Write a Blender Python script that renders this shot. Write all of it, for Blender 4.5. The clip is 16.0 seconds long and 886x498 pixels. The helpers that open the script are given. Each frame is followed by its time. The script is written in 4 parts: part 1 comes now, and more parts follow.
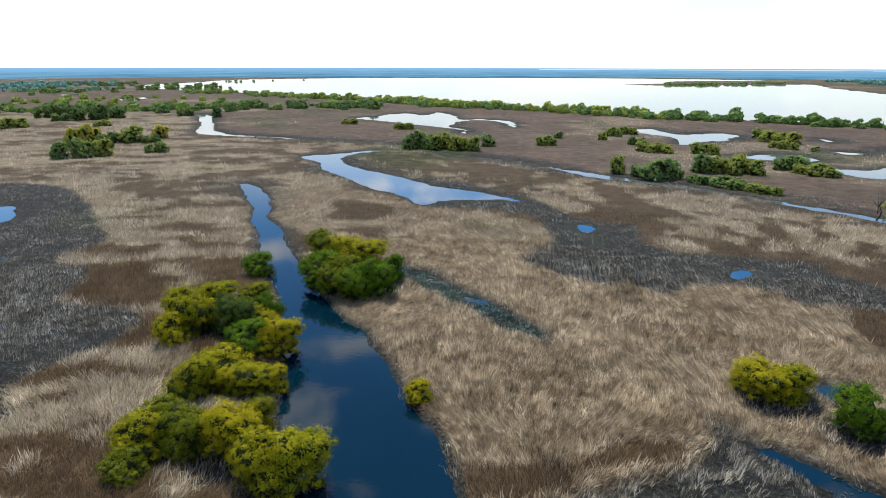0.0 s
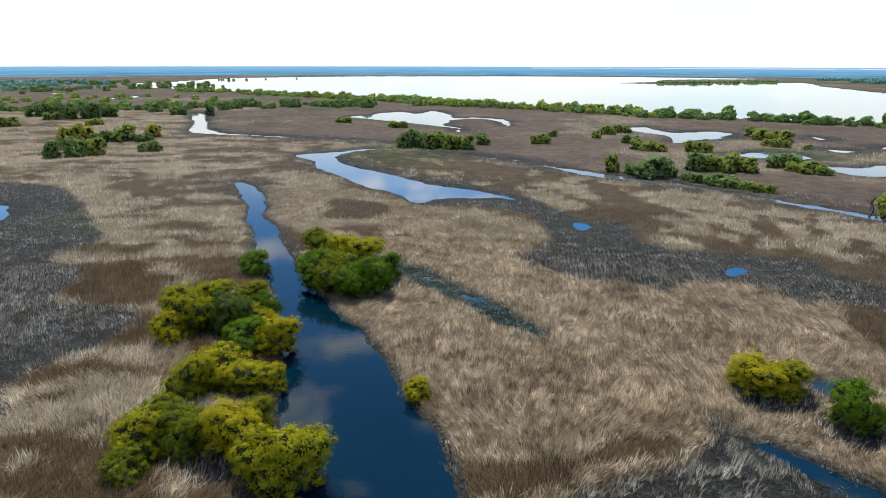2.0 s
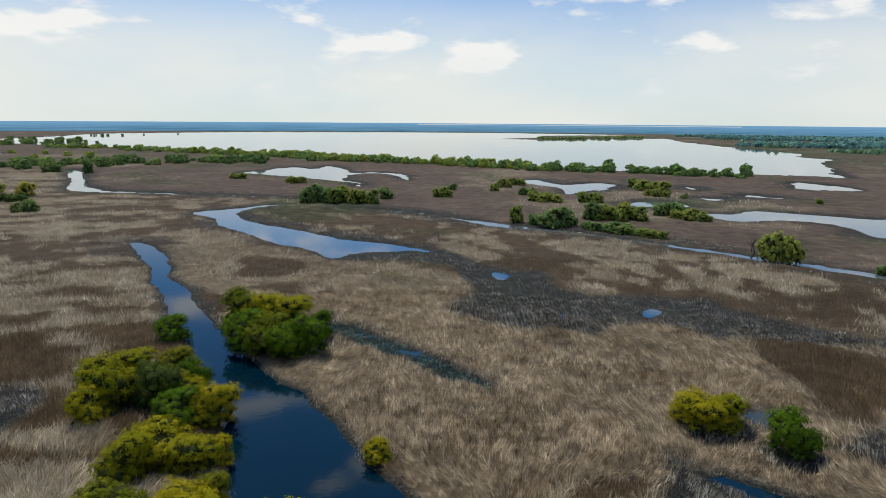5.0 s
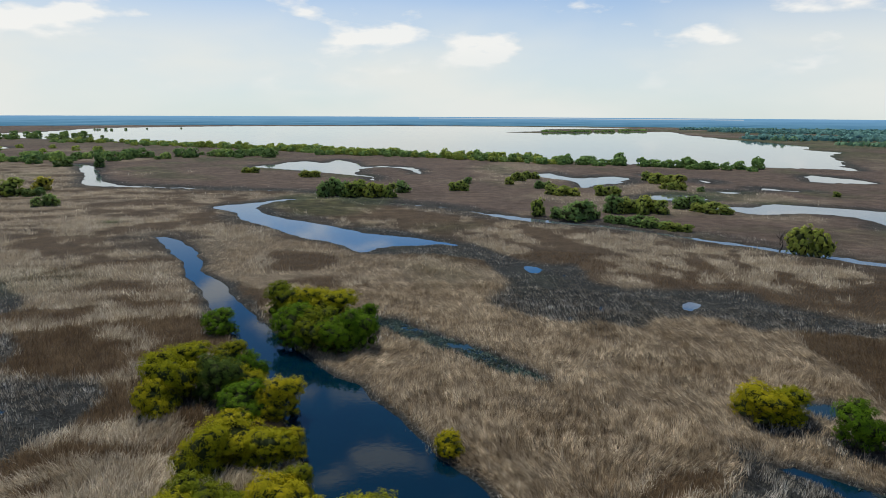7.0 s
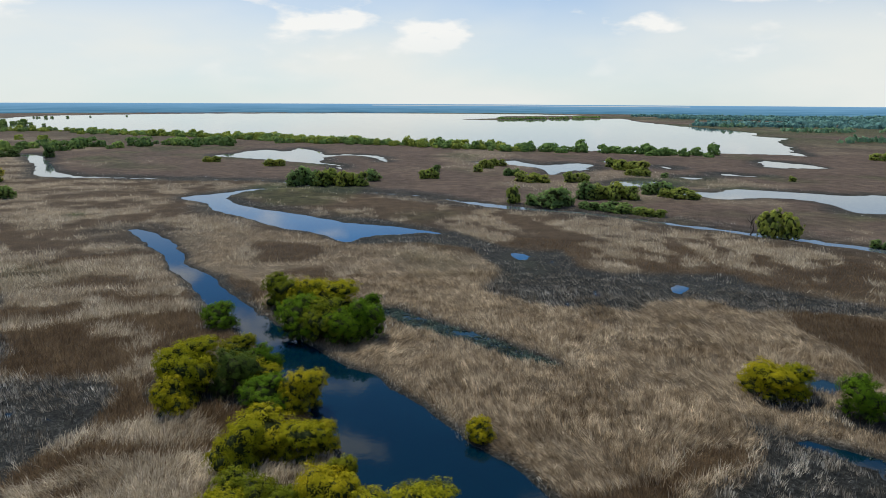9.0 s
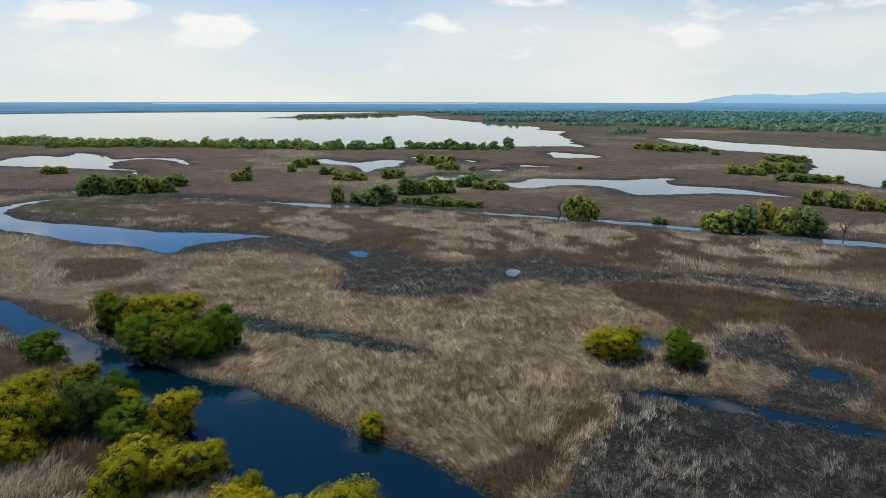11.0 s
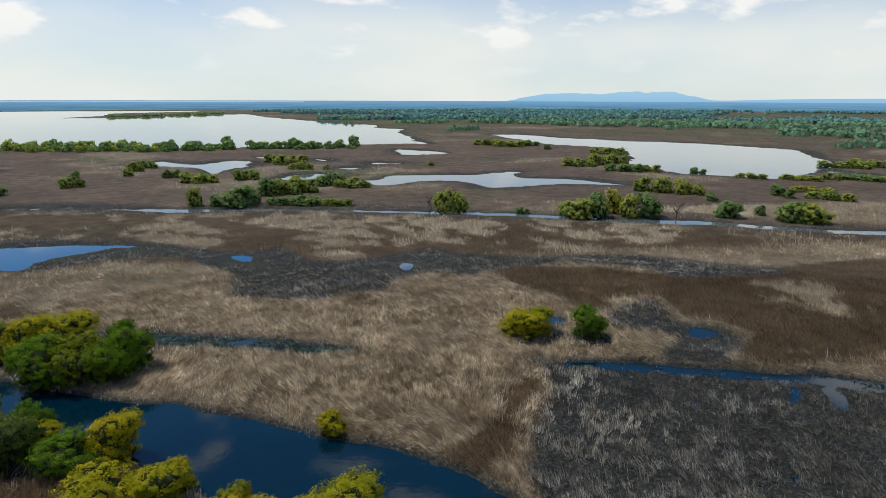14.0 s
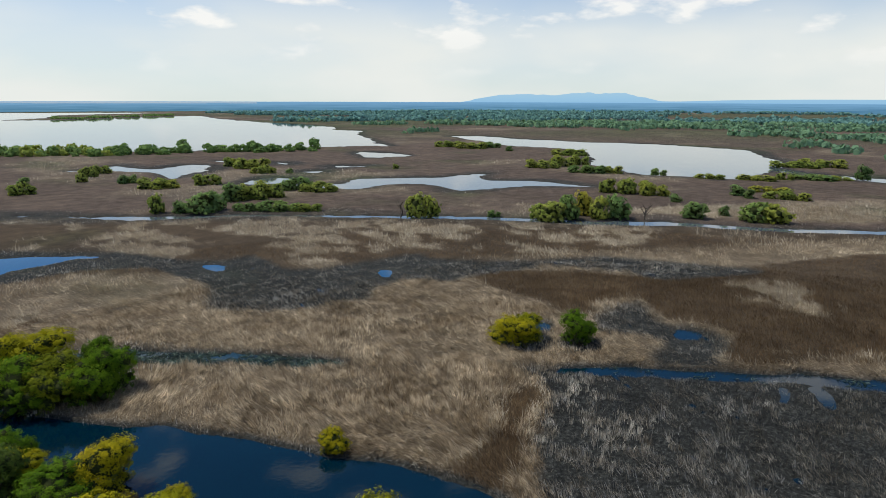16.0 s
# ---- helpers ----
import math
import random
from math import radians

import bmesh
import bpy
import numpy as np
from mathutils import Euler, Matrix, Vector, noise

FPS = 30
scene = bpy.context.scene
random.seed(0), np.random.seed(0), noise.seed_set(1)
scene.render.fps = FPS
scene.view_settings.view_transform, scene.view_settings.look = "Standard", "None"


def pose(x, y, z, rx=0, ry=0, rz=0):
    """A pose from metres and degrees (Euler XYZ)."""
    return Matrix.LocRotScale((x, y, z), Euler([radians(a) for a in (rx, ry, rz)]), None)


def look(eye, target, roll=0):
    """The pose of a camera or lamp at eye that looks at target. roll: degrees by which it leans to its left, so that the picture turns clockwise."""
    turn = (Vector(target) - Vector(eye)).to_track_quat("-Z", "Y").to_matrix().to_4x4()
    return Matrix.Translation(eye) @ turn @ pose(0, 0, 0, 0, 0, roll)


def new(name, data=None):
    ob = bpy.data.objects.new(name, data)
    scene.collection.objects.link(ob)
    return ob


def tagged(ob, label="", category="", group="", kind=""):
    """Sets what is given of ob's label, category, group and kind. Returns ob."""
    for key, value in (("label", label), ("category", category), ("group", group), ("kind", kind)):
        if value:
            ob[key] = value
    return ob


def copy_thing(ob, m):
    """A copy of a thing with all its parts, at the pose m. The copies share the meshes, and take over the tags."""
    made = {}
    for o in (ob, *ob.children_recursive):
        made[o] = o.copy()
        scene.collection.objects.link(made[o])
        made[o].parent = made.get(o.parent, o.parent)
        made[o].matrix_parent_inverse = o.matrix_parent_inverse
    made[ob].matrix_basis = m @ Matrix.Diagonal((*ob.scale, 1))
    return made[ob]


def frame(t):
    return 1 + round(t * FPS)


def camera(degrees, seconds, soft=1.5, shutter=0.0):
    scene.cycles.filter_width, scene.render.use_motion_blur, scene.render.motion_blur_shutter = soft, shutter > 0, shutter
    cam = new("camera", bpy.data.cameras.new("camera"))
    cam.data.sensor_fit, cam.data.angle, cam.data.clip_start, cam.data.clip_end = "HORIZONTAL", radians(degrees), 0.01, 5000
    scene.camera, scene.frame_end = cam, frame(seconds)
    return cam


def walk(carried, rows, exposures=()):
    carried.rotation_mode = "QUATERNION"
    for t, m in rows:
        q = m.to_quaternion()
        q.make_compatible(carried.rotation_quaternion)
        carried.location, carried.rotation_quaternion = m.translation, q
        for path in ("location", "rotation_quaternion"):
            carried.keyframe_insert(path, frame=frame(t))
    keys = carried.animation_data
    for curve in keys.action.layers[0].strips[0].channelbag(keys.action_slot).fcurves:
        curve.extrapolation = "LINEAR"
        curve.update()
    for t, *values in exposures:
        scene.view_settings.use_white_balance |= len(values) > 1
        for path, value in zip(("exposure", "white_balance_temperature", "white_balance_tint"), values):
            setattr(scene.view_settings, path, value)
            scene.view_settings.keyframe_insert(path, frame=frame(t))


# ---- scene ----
cam = camera(69.8, 16.0, 0.75)

PATH = [
    (0, (8.964, 3.302, 35.0), (8.684, 5.202, 34.441), 0.1),
    (0.5, (8.898, 3.241, 34.95), (8.519, 5.123, 34.39), 0.1),
    (1, (8.819, 3.243, 34.941), (8.439, 5.124, 34.379), 0.1),
    (1.5, (8.73, 3.17, 34.948), (8.459, 5.07, 34.385), 0.1),
    (2, (8.484, 3.087, 34.949), (8.224, 4.988, 34.386), 0.1),
    (2.5, (8.034, 2.975, 34.945), (7.815, 4.881, 34.38), 0.2),
    (2.8, (7.567, 2.972, 34.941), (7.606, 4.890, 34.376), 0.3),
    (3, (7.184, 2.969, 34.937), (7.258, 4.886, 34.372), 0.3),
    (3.2, (6.815, 3.006, 34.938), (6.889, 4.924, 34.373), 0.3),
    (3.5, (6.159, 3.073, 34.941), (6.235, 5.003, 34.42), 0.3),
    (3.7, (5.671, 3.048, 34.928), (5.748, 4.998, 34.493), 0.35),
    (4, (4.875, 3.006, 34.906), (4.952, 4.964, 34.507), 0.4),
    (6.5, (-3.792, 3.26, 34.781), (-3.712, 5.218, 34.38), 0.4),
    (7, (-5.62, 3.27, 34.779), (-5.543, 5.224, 34.361), 0.3),
    (7.5, (-7.538, 3.336, 34.777), (-7.451, 5.281, 34.322), 0.2),
    (8, (-9.456, 3.409, 34.807), (-9.307, 5.351, 34.351), 0.2),
    (10.5, (-19.229, 3.62, 35.26), (-18.71, 5.495, 34.798), 0.2),
    (11, (-21.15, 3.998, 35.26), (-20.347, 5.771, 34.799), 0.1),
    (11.5, (-23.214, 4.527, 35.311), (-22.285, 6.237, 34.847), 0.3),
    (12, (-25.265, 5.1, 35.29), (-24.311, 6.796, 34.826), 0.3),
    (12.5, (-27.306, 5.785, 35.256), (-26.201, 7.387, 34.793), 0.2),
    (13, (-29.294, 6.575, 35.277), (-28.187, 8.175, 34.813), 0.3),
    (13.5, (-31.184, 7.362, 35.291), (-30.029, 8.926, 34.825), 0.2),
    (14, (-32.876, 8.174, 35.287), (-31.636, 9.673, 34.822), 0.2),
    (14.5, (-34.279, 9.043, 35.304), (-33.016, 10.523, 34.838), 0.1),
    (15, (-35.155, 9.934, 35.428), (-33.895, 11.415, 34.962), 0.2),
    (15.5, (-35.514, 11.046, 35.712), (-34.253, 12.527, 35.246), 0.2),
    (16, (-35.536, 12.233, 36.054), (-34.195, 13.643, 35.592), 0.2),
]
walk(cam, [(t, look(eye, target, roll)) for t, eye, target, roll in PATH], [(0.0, 0.05), (3.3, 0.05), (3.9, -0.52), (7.0, -0.57), (8.2, -0.53), (16.0, -0.50)])

# ---------------------------------------------------------------- light
SUN_AZ, SUN_EL = 24.0, 60.0          # degrees: left of +y, above the horizon
world = bpy.data.worlds.new("sky")
scene.world = world
world.use_nodes = True
wt = world.node_tree
wt.nodes.clear()


def wnode(kind, **sets):
    n = wt.nodes.new(kind)
    for k, v in sets.items():
        n.inputs[k].default_value = v
    return n


sky = wt.nodes.new("ShaderNodeTexSky")
sky.sky_type, sky.sun_disc = "NISHITA", False
sky.sun_elevation, sky.sun_rotation = radians(SUN_EL), radians(-SUN_AZ)
sky.air_density, sky.dust_density, sky.ozone_density = 1.0, 0.1, 4.0
tc = wt.nodes.new("ShaderNodeTexCoord")
flat = wt.nodes.new("ShaderNodeMapping")
flat.inputs["Scale"].default_value = (1.0, 1.0, 2.9)
flat.inputs["Location"].default_value = (0.35, 0.1, 0.3)
wt.links.new(tc.outputs["Generated"], flat.inputs["Vector"])
cloud = wnode("ShaderNodeTexNoise", Scale=7.0, Detail=10.0, Roughness=0.52)
wt.links.new(flat.outputs["Vector"], cloud.inputs["Vector"])
ramp = wt.nodes.new("ShaderNodeValToRGB")
ramp.color_ramp.elements[0].position, ramp.color_ramp.elements[1].position = 0.535, 0.625
wt.links.new(cloud.outputs["Fac"], ramp.inputs["Fac"])
# thin haze, thickest towards the horizon, and loose heaped clouds
apart = wt.nodes.new("ShaderNodeSeparateXYZ")
wt.links.new(tc.outputs["Generated"], apart.inputs["Vector"])
haze = wt.nodes.new("ShaderNodeMapRange")
haze.interpolation_type = "SMOOTHSTEP"
for key, value in (("From Min", 0.06), ("From Max", 0.25), ("To Min", 0.97), ("To Max", 0.02)):
    haze.inputs[key].default_value = value
wt.links.new(apart.outputs["Z"], haze.inputs["Value"])
veiled = wt.nodes.new("ShaderNodeMix")
veiled.data_type = "RGBA"
veiled.inputs["B"].default_value = (9.25, 9.5, 9.1, 1)
thin = wnode("ShaderNodeTexNoise", Scale=2.2, Detail=4.0)
wt.links.new(flat.outputs["Vector"], thin.inputs["Vector"])
gaps = wt.nodes.new("ShaderNodeMapRange")
for key, value in (("From Min", 0.38), ("From Max", 0.56), ("To Min", 0.76), ("To Max", 1.0)):
    gaps.inputs[key].default_value = value
wt.links.new(thin.outputs["Fac"], gaps.inputs["Value"])
veil = wt.nodes.new("ShaderNodeMath")
veil.operation = "MULTIPLY"
wt.links.new(haze.outputs["Result"], veil.inputs[0])
wt.links.new(gaps.outputs["Result"], veil.inputs[1])
wt.links.new(veil.outputs["Value"], veiled.inputs["Factor"])
deep = wt.nodes.new("ShaderNodeMix")
deep.data_type, deep.blend_type = "RGBA", "MULTIPLY"
deep.inputs["Factor"].default_value = 1.0
deep.inputs["B"].default_value = (0.55, 0.91, 1.24, 1)
wt.links.new(sky.outputs["Color"], deep.inputs["A"])
wt.links.new(deep.outputs["Result"], veiled.inputs["A"])
amount = wt.nodes.new("ShaderNodeMath")
amount.operation = "MULTIPLY"
amount.inputs[1].default_value = 0.85
lift = wt.nodes.new("ShaderNodeMapRange")
for key, value in (("From Min", 0.02), ("From Max", 0.10)):
    lift.inputs[key].default_value = value
wt.links.new(apart.outputs["Z"], lift.inputs["Value"])
heaped = wt.nodes.new("ShaderNodeMath")
heaped.operation = "MULTIPLY"
wt.links.new(ramp.outputs["Color"], heaped.inputs[0])
wt.links.new(lift.outputs["Result"], heaped.inputs[1])
wt.links.new(heaped.outputs["Value"], amount.inputs[0])
inner = wnode("ShaderNodeTexNoise", Scale=7.0, Detail=5.0)
wt.links.new(flat.outputs["Vector"], inner.inputs["Vector"])
tone = wt.nodes.new("ShaderNodeValToRGB")
tone.color_ramp.elements[0].position, tone.color_ramp.elements[0].color = 0.38, (7.9, 8.3, 8.4, 1)
tone.color_ramp.elements[1].position, tone.color_ramp.elements[1].color = 0.62, (10.8, 10.7, 10.3, 1)
wt.links.new(inner.outputs["Fac"], tone.inputs["Fac"])
mixed = wt.nodes.new("ShaderNodeMix")
mixed.data_type = "RGBA"
wt.links.new(amount.outputs["Value"], mixed.inputs["Factor"])
wt.links.new(veiled.outputs["Result"], mixed.inputs["A"])
wt.links.new(tone.outputs["Color"], mixed.inputs["B"])
back = wnode("ShaderNodeBackground", Strength=0.127)
wt.links.new(mixed.outputs["Result"], back.inputs["Color"])
wout = wt.nodes.new("ShaderNodeOutputWorld")
wt.links.new(back.outputs["Background"], wout.inputs["Surface"])

sun = new("sun", bpy.data.lights.new("sun", "SUN"))
sun.data.energy, sun.data.angle, sun.data.color = 4.1, radians(0.6), (0.985, 0.955, 0.845)
sa, se = radians(SUN_AZ), radians(SUN_EL)
toward = Vector((-math.sin(sa) * math.cos(se), math.cos(sa) * math.cos(se), math.sin(se)))
sun.matrix_world = look(toward * 300, (0, 0, 0))


# ---------------------------------------------------------------- materials
def material(name, rough=0.8):
    m = bpy.data.materials.new(name)
    m.use_nodes = True
    b = m.node_tree.nodes["Principled BSDF"]
    b.inputs["Roughness"].default_value = rough
    b.inputs["Specular IOR Level"].default_value = 0.12
    return m, m.node_tree, b


def node(tree, kind, **sets):
    n = tree.nodes.new(kind)
    for k, v in sets.items():
        n.inputs[k].default_value = v
    return n


def ramp_of(tree, source, stops):
    r = tree.nodes.new("ShaderNodeValToRGB")
    e = r.color_ramp.elements
    while len(e) < len(stops):
        e.new(0.5)
    for k, (p, c) in enumerate(stops):
        e[k].position, e[k].color = p, (*c, 1)
    tree.links.new(source, r.inputs["Fac"])
    return r.outputs["Color"]


def blend(tree, fac, a, b, mode="MIX"):
    n = tree.nodes.new("ShaderNodeMix")
    n.data_type, n.blend_type = "RGBA", mode
    for value, key in ((fac, "Factor"), (a, "A"), (b, "B")):
        if isinstance(value, (int, float)):
            n.inputs[key].default_value = value
        elif isinstance(value, tuple):
            n.inputs[key].default_value = (*value, 1)
        else:
            tree.links.new(value, n.inputs[key])
    return n.outputs["Result"]


def noise_of(tree, scale, detail=4.0, rough=0.55, stretch=(1, 1, 1), coords="Object"):
    t = tree.nodes.new("ShaderNodeTexCoord")
    m = tree.nodes.new("ShaderNodeMapping")
    m.inputs["Scale"].default_value = stretch
    tree.links.new(t.outputs[coords], m.inputs["Vector"])
    n = node(tree, "ShaderNodeTexNoise", Scale=scale, Detail=detail, Roughness=rough)
    tree.links.new(m.outputs["Vector"], n.inputs["Vector"])
    return n.outputs["Fac"]


def bump(tree, bsdf, height, strength, distance):
    n = node(tree, "ShaderNodeBump", Strength=strength, Distance=distance)
    tree.links.new(height, n.inputs["Height"])
    tree.links.new(n.outputs["Normal"], bsdf.inputs["Normal"])


def attribute(tree, name):
    a = tree.nodes.new("ShaderNodeAttribute")
    a.attribute_name = name
    return a.outputs["Fac"]


def ground_material():
    m, t, b = material("marsh_ground", 0.95)
    fine, mid, wide = noise_of(t, 2.6, 6, 0.7), noise_of(t, 0.22, 5, 0.6), noise_of(t, 0.03, 4)
    brown = ramp_of(t, fine, [(0.3, (0.055, 0.038, 0.023)), (0.6, (0.112, 0.080, 0.050)), (0.8, (0.17, 0.128, 0.085))])
    pale = ramp_of(t, fine, [(0.3, (0.10, 0.074, 0.046)), (0.5, (0.26, 0.206, 0.14)), (0.72, (0.48, 0.405, 0.30))])
    wet_shade = ramp_of(t, fine, [(0.32, (0.009, 0.010, 0.010)), (0.48, (0.036, 0.037, 0.033)), (0.58, (0.066, 0.067, 0.060)), (0.70, (0.19, 0.19, 0.175))])
    green = ramp_of(t, mid, [(0.35, (0.035, 0.055, 0.022)), (0.7, (0.10, 0.125, 0.045))])
    dull = ramp_of(t, fine, [(0.3, (0.0484, 0.037, 0.0273)), (0.55, (0.148, 0.107, 0.081)), (0.75, (0.265, 0.207, 0.158))])
    brown = blend(t, attribute(t, "far"), brown, dull)
    colour = blend(t, attribute(t, "pale"), brown, pale)
    colour = blend(t, attribute(t, "wet_shade"), colour, wet_shade)
    colour = blend(t, attribute(t, "green"), colour, green)
    shade = ramp_of(t, wide, [(0.3, (0.78, 0.78, 0.78)), (0.7, (1.18, 1.16, 1.12))])
    colour = blend(t, 1.0, colour, shade, "MULTIPLY")
    stand = ramp_of(t, mid, [(0.32, (0.70, 0.69, 0.67)), (0.5, (1.0, 1.0, 1.0)), (0.68, (1.32, 1.30, 1.26))])
    colour = blend(t, 1.0, colour, stand, "MULTIPLY")
    t.links.new(colour, b.inputs["Base Color"])
    bump(t, b, fine, 1.0, 0.5)
    return m


def water_material(name, ripple, gloss, deep, shallow, ior=1.333):
    m, t, b = material(name, 0.04)
    wide = noise_of(t, 0.05, 3)
    t.links.new(ramp_of(t, wide, [(0.3, deep), (0.7, shallow)]), b.inputs["Base Color"])
    b.inputs["IOR"].default_value = ior
    b.inputs["Specular IOR Level"].default_value = gloss
    bump(t, b, noise_of(t, 1.6, 3, 0.5), ripple, 0.06)
    return m


def see_through(t, b, colour, share):
    """Thin leaves let part of the light through."""
    thin = t.nodes.new("ShaderNodeBsdfTranslucent")
    t.links.new(colour, thin.inputs["Color"])
    both = t.nodes.new("ShaderNodeMixShader")
    both.inputs["Fac"].default_value = share
    t.links.new(b.outputs["BSDF"], both.inputs[1])
    t.links.new(thin.outputs["BSDF"], both.inputs[2])
    t.links.new(both.outputs["Shader"], t.nodes["Material Output"].inputs["Surface"])


def blade_material(name, stops, depth=1.0, rough=0.75):
    """Dead reed: the colour differs from stalk to stalk and from patch to patch."""
    m, t, b = material(name, rough)
    g = t.nodes.new("ShaderNodeNewGeometry")
    colour = ramp_of(t, g.outputs["Random Per Island"], stops)
    patch = ramp_of(t, noise_of(t, 0.14, 4, 0.6), [(0.34, (0.62, 0.57, 0.50)), (0.66, (1.22, 1.22, 1.2))])
    swirl = ramp_of(t, noise_of(t, 0.55, 4, 0.65, (1, 0.7, 0.5)), [(0.34, (1 - 0.5 * depth, 1 - 0.53 * depth, 1 - 0.56 * depth)), (0.5, (0.97, 0.96, 0.94)), (0.66, (1 + 0.34 * depth,) * 3)])
    tuft = ramp_of(t, noise_of(t, 1.6, 3, 0.6, (1, 0.8, 0.4)), [(0.36, (1 - 0.42 * depth, 1 - 0.44 * depth, 1 - 0.46 * depth)), (0.5, (1.0, 1.0, 1.0)), (0.64, (1 + 0.36 * depth,) * 3)])
    for tone in (patch, swirl, tuft):
        colour = blend(t, 1.0, colour, tone, "MULTIPLY")
    t.links.new(colour, b.inputs["Base Color"])
    see_through(t, b, colour, 0.35)
    return m


def leaf_material(name, dark, middle, light, thin=0.32):
    m, t, b = material(name, 0.7)
    b.inputs["Specular IOR Level"].default_value = 0.03
    g = t.nodes.new("ShaderNodeNewGeometry")
    o = t.nodes.new("ShaderNodeObjectInfo")
    dark, light = (tuple(0.5 * (v + w) for v, w in zip(c, middle)) for c in (dark, light))
    colour = ramp_of(t, g.outputs["Random Per Island"], [(0.0, dark), (0.5, middle), (1.0, light)])
    tint = ramp_of(t, o.outputs["Random"], [(0.0, (0.80, 0.86, 0.8)), (0.5, (1.0, 1.0, 1.0)), (1.0, (1.16, 1.06, 0.9))])
    patch = ramp_of(t, noise_of(t, 1.7, 3), [(0.3, (0.72, 0.8, 0.7)), (0.7, (1.26, 1.2, 1.0))])
    colour = blend(t, 1.0, blend(t, 1.0, colour, tint, "MULTIPLY"), patch, "MULTIPLY")
    t.links.new(colour, b.inputs["Base Color"])
    see_through(t, b, colour, thin)
    return m


def bark_material():
    m, t, b = material("willow_bark", 0.9)
    n = noise_of(t, 9, 5, 0.6, (1, 1, 0.25))
    t.links.new(ramp_of(t, n, [(0.3, (0.035, 0.028, 0.022)), (0.7, (0.13, 0.11, 0.09))]), b.inputs["Base Color"])
    bump(t, b, n, 0.8, 0.03)
    return m


def core_material():
    """A solid core standing in for twigs and inner leaves; inner shade is painted into its dark tone."""
    m, t, b = material("willow_core_shade", 0.95)
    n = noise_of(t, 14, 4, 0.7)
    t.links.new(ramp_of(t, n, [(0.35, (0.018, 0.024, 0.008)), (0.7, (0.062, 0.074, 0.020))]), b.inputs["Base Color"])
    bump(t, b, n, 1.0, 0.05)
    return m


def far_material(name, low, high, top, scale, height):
    """Distance as a glowing backdrop: the blue of the air before it is painted into the colour, more so with height."""
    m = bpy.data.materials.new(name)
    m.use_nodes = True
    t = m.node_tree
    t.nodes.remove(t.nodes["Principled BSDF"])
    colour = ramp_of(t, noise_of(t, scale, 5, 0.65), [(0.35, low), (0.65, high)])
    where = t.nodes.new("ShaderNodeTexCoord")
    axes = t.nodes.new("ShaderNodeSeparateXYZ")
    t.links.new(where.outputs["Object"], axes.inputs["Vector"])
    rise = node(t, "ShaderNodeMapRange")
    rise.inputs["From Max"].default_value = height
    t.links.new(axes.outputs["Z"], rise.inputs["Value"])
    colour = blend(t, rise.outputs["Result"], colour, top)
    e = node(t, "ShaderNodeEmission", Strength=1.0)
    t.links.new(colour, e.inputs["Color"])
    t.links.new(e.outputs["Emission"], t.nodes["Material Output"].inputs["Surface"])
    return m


GROUND, BARK = ground_material(), bark_material()
SHADED_CORE = core_material()
# part of the lakes' sky reflection is put into this pale base colour
CALM = water_material("pale_lake_water", 0.03, 0.5, (0.09, 0.115, 0.125), (0.12, 0.145, 0.15), 1.5)
RIPPLED = water_material("deep_channel_water", 0.05, 0.5, (0.0003, 0.012, 0.024), (0.0005, 0.018, 0.032))
WEEDY = water_material("weedy_ditch_water", 0.04, 0.5, (0.008, 0.026, 0.03), (0.018, 0.042, 0.045), 1.38)
BLUE = water_material("clear_pool_water", 0.04, 0.5, (0.006, 0.056, 0.125), (0.010, 0.072, 0.145), 1.42)
LODGED = blade_material("lodged_reed", [(0.0, (0.127, 0.0869, 0.0493)), (0.5, (0.259, 0.19, 0.116)), (1.0, (0.451, 0.363, 0.242))])
PALE = blade_material("pale_reed", [(0.0, (0.273, 0.2, 0.123)), (0.5, (0.461, 0.368, 0.252)), (1.0, (0.696, 0.592, 0.431))])
PLUME = blade_material("reed_plumes", [(0.0, (0.367, 0.296, 0.207)), (0.5, (0.573, 0.486, 0.356)), (1.0, (0.78, 0.698, 0.546))], 0.6)
BROWN = blade_material("brown_reed", [(0.0, (0.135, 0.0865, 0.0451)), (0.6, (0.219, 0.149, 0.0827)), (1.0, (0.298, 0.214, 0.127))], 0.45)
SEDGE = blade_material("dead_sedge", [(0.0, (0.026, 0.024, 0.021)), (0.55, (0.085, 0.079, 0.068)), (0.8, (0.17, 0.160, 0.140)), (1.0, (0.44, 0.43, 0.40))], 0.7)
ASHEN = blade_material("ashen_sedge", [(0.0, (0.13, 0.112, 0.086)), (0.5, (0.36, 0.322, 0.26)), (1.0, (0.74, 0.69, 0.59))])
WEED = blade_material("water_weed", [(0.0, (0.018, 0.042, 0.034)), (0.6, (0.055, 0.095, 0.078)), (1.0, (0.20, 0.25, 0.21))])
LEAVES = {
    "yellow": leaf_material("yellow_willow_leaves", (0.181, 0.184, 0.0131), (0.39, 0.355, 0.0175), (0.586, 0.512, 0.0307)),
    "olive": leaf_material("olive_willow_leaves", (0.0979, 0.124, 0.0122), (0.218, 0.238, 0.0184), (0.355, 0.339, 0.0305)),
    "green": leaf_material("green_willow_leaves", (0.0536, 0.111, 0.0106), (0.119, 0.217, 0.0159), (0.214, 0.317, 0.0263)),
    "dark": leaf_material("dark_willow_leaves", (0.0416, 0.0751, 0.021), (0.09, 0.144, 0.0351), (0.166, 0.219, 0.0528)),
}
# bluish woodland leaves: distance haze painted into the colour, more beyond a kilometre
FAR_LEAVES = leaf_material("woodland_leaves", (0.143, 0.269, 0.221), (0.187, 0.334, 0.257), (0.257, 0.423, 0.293))
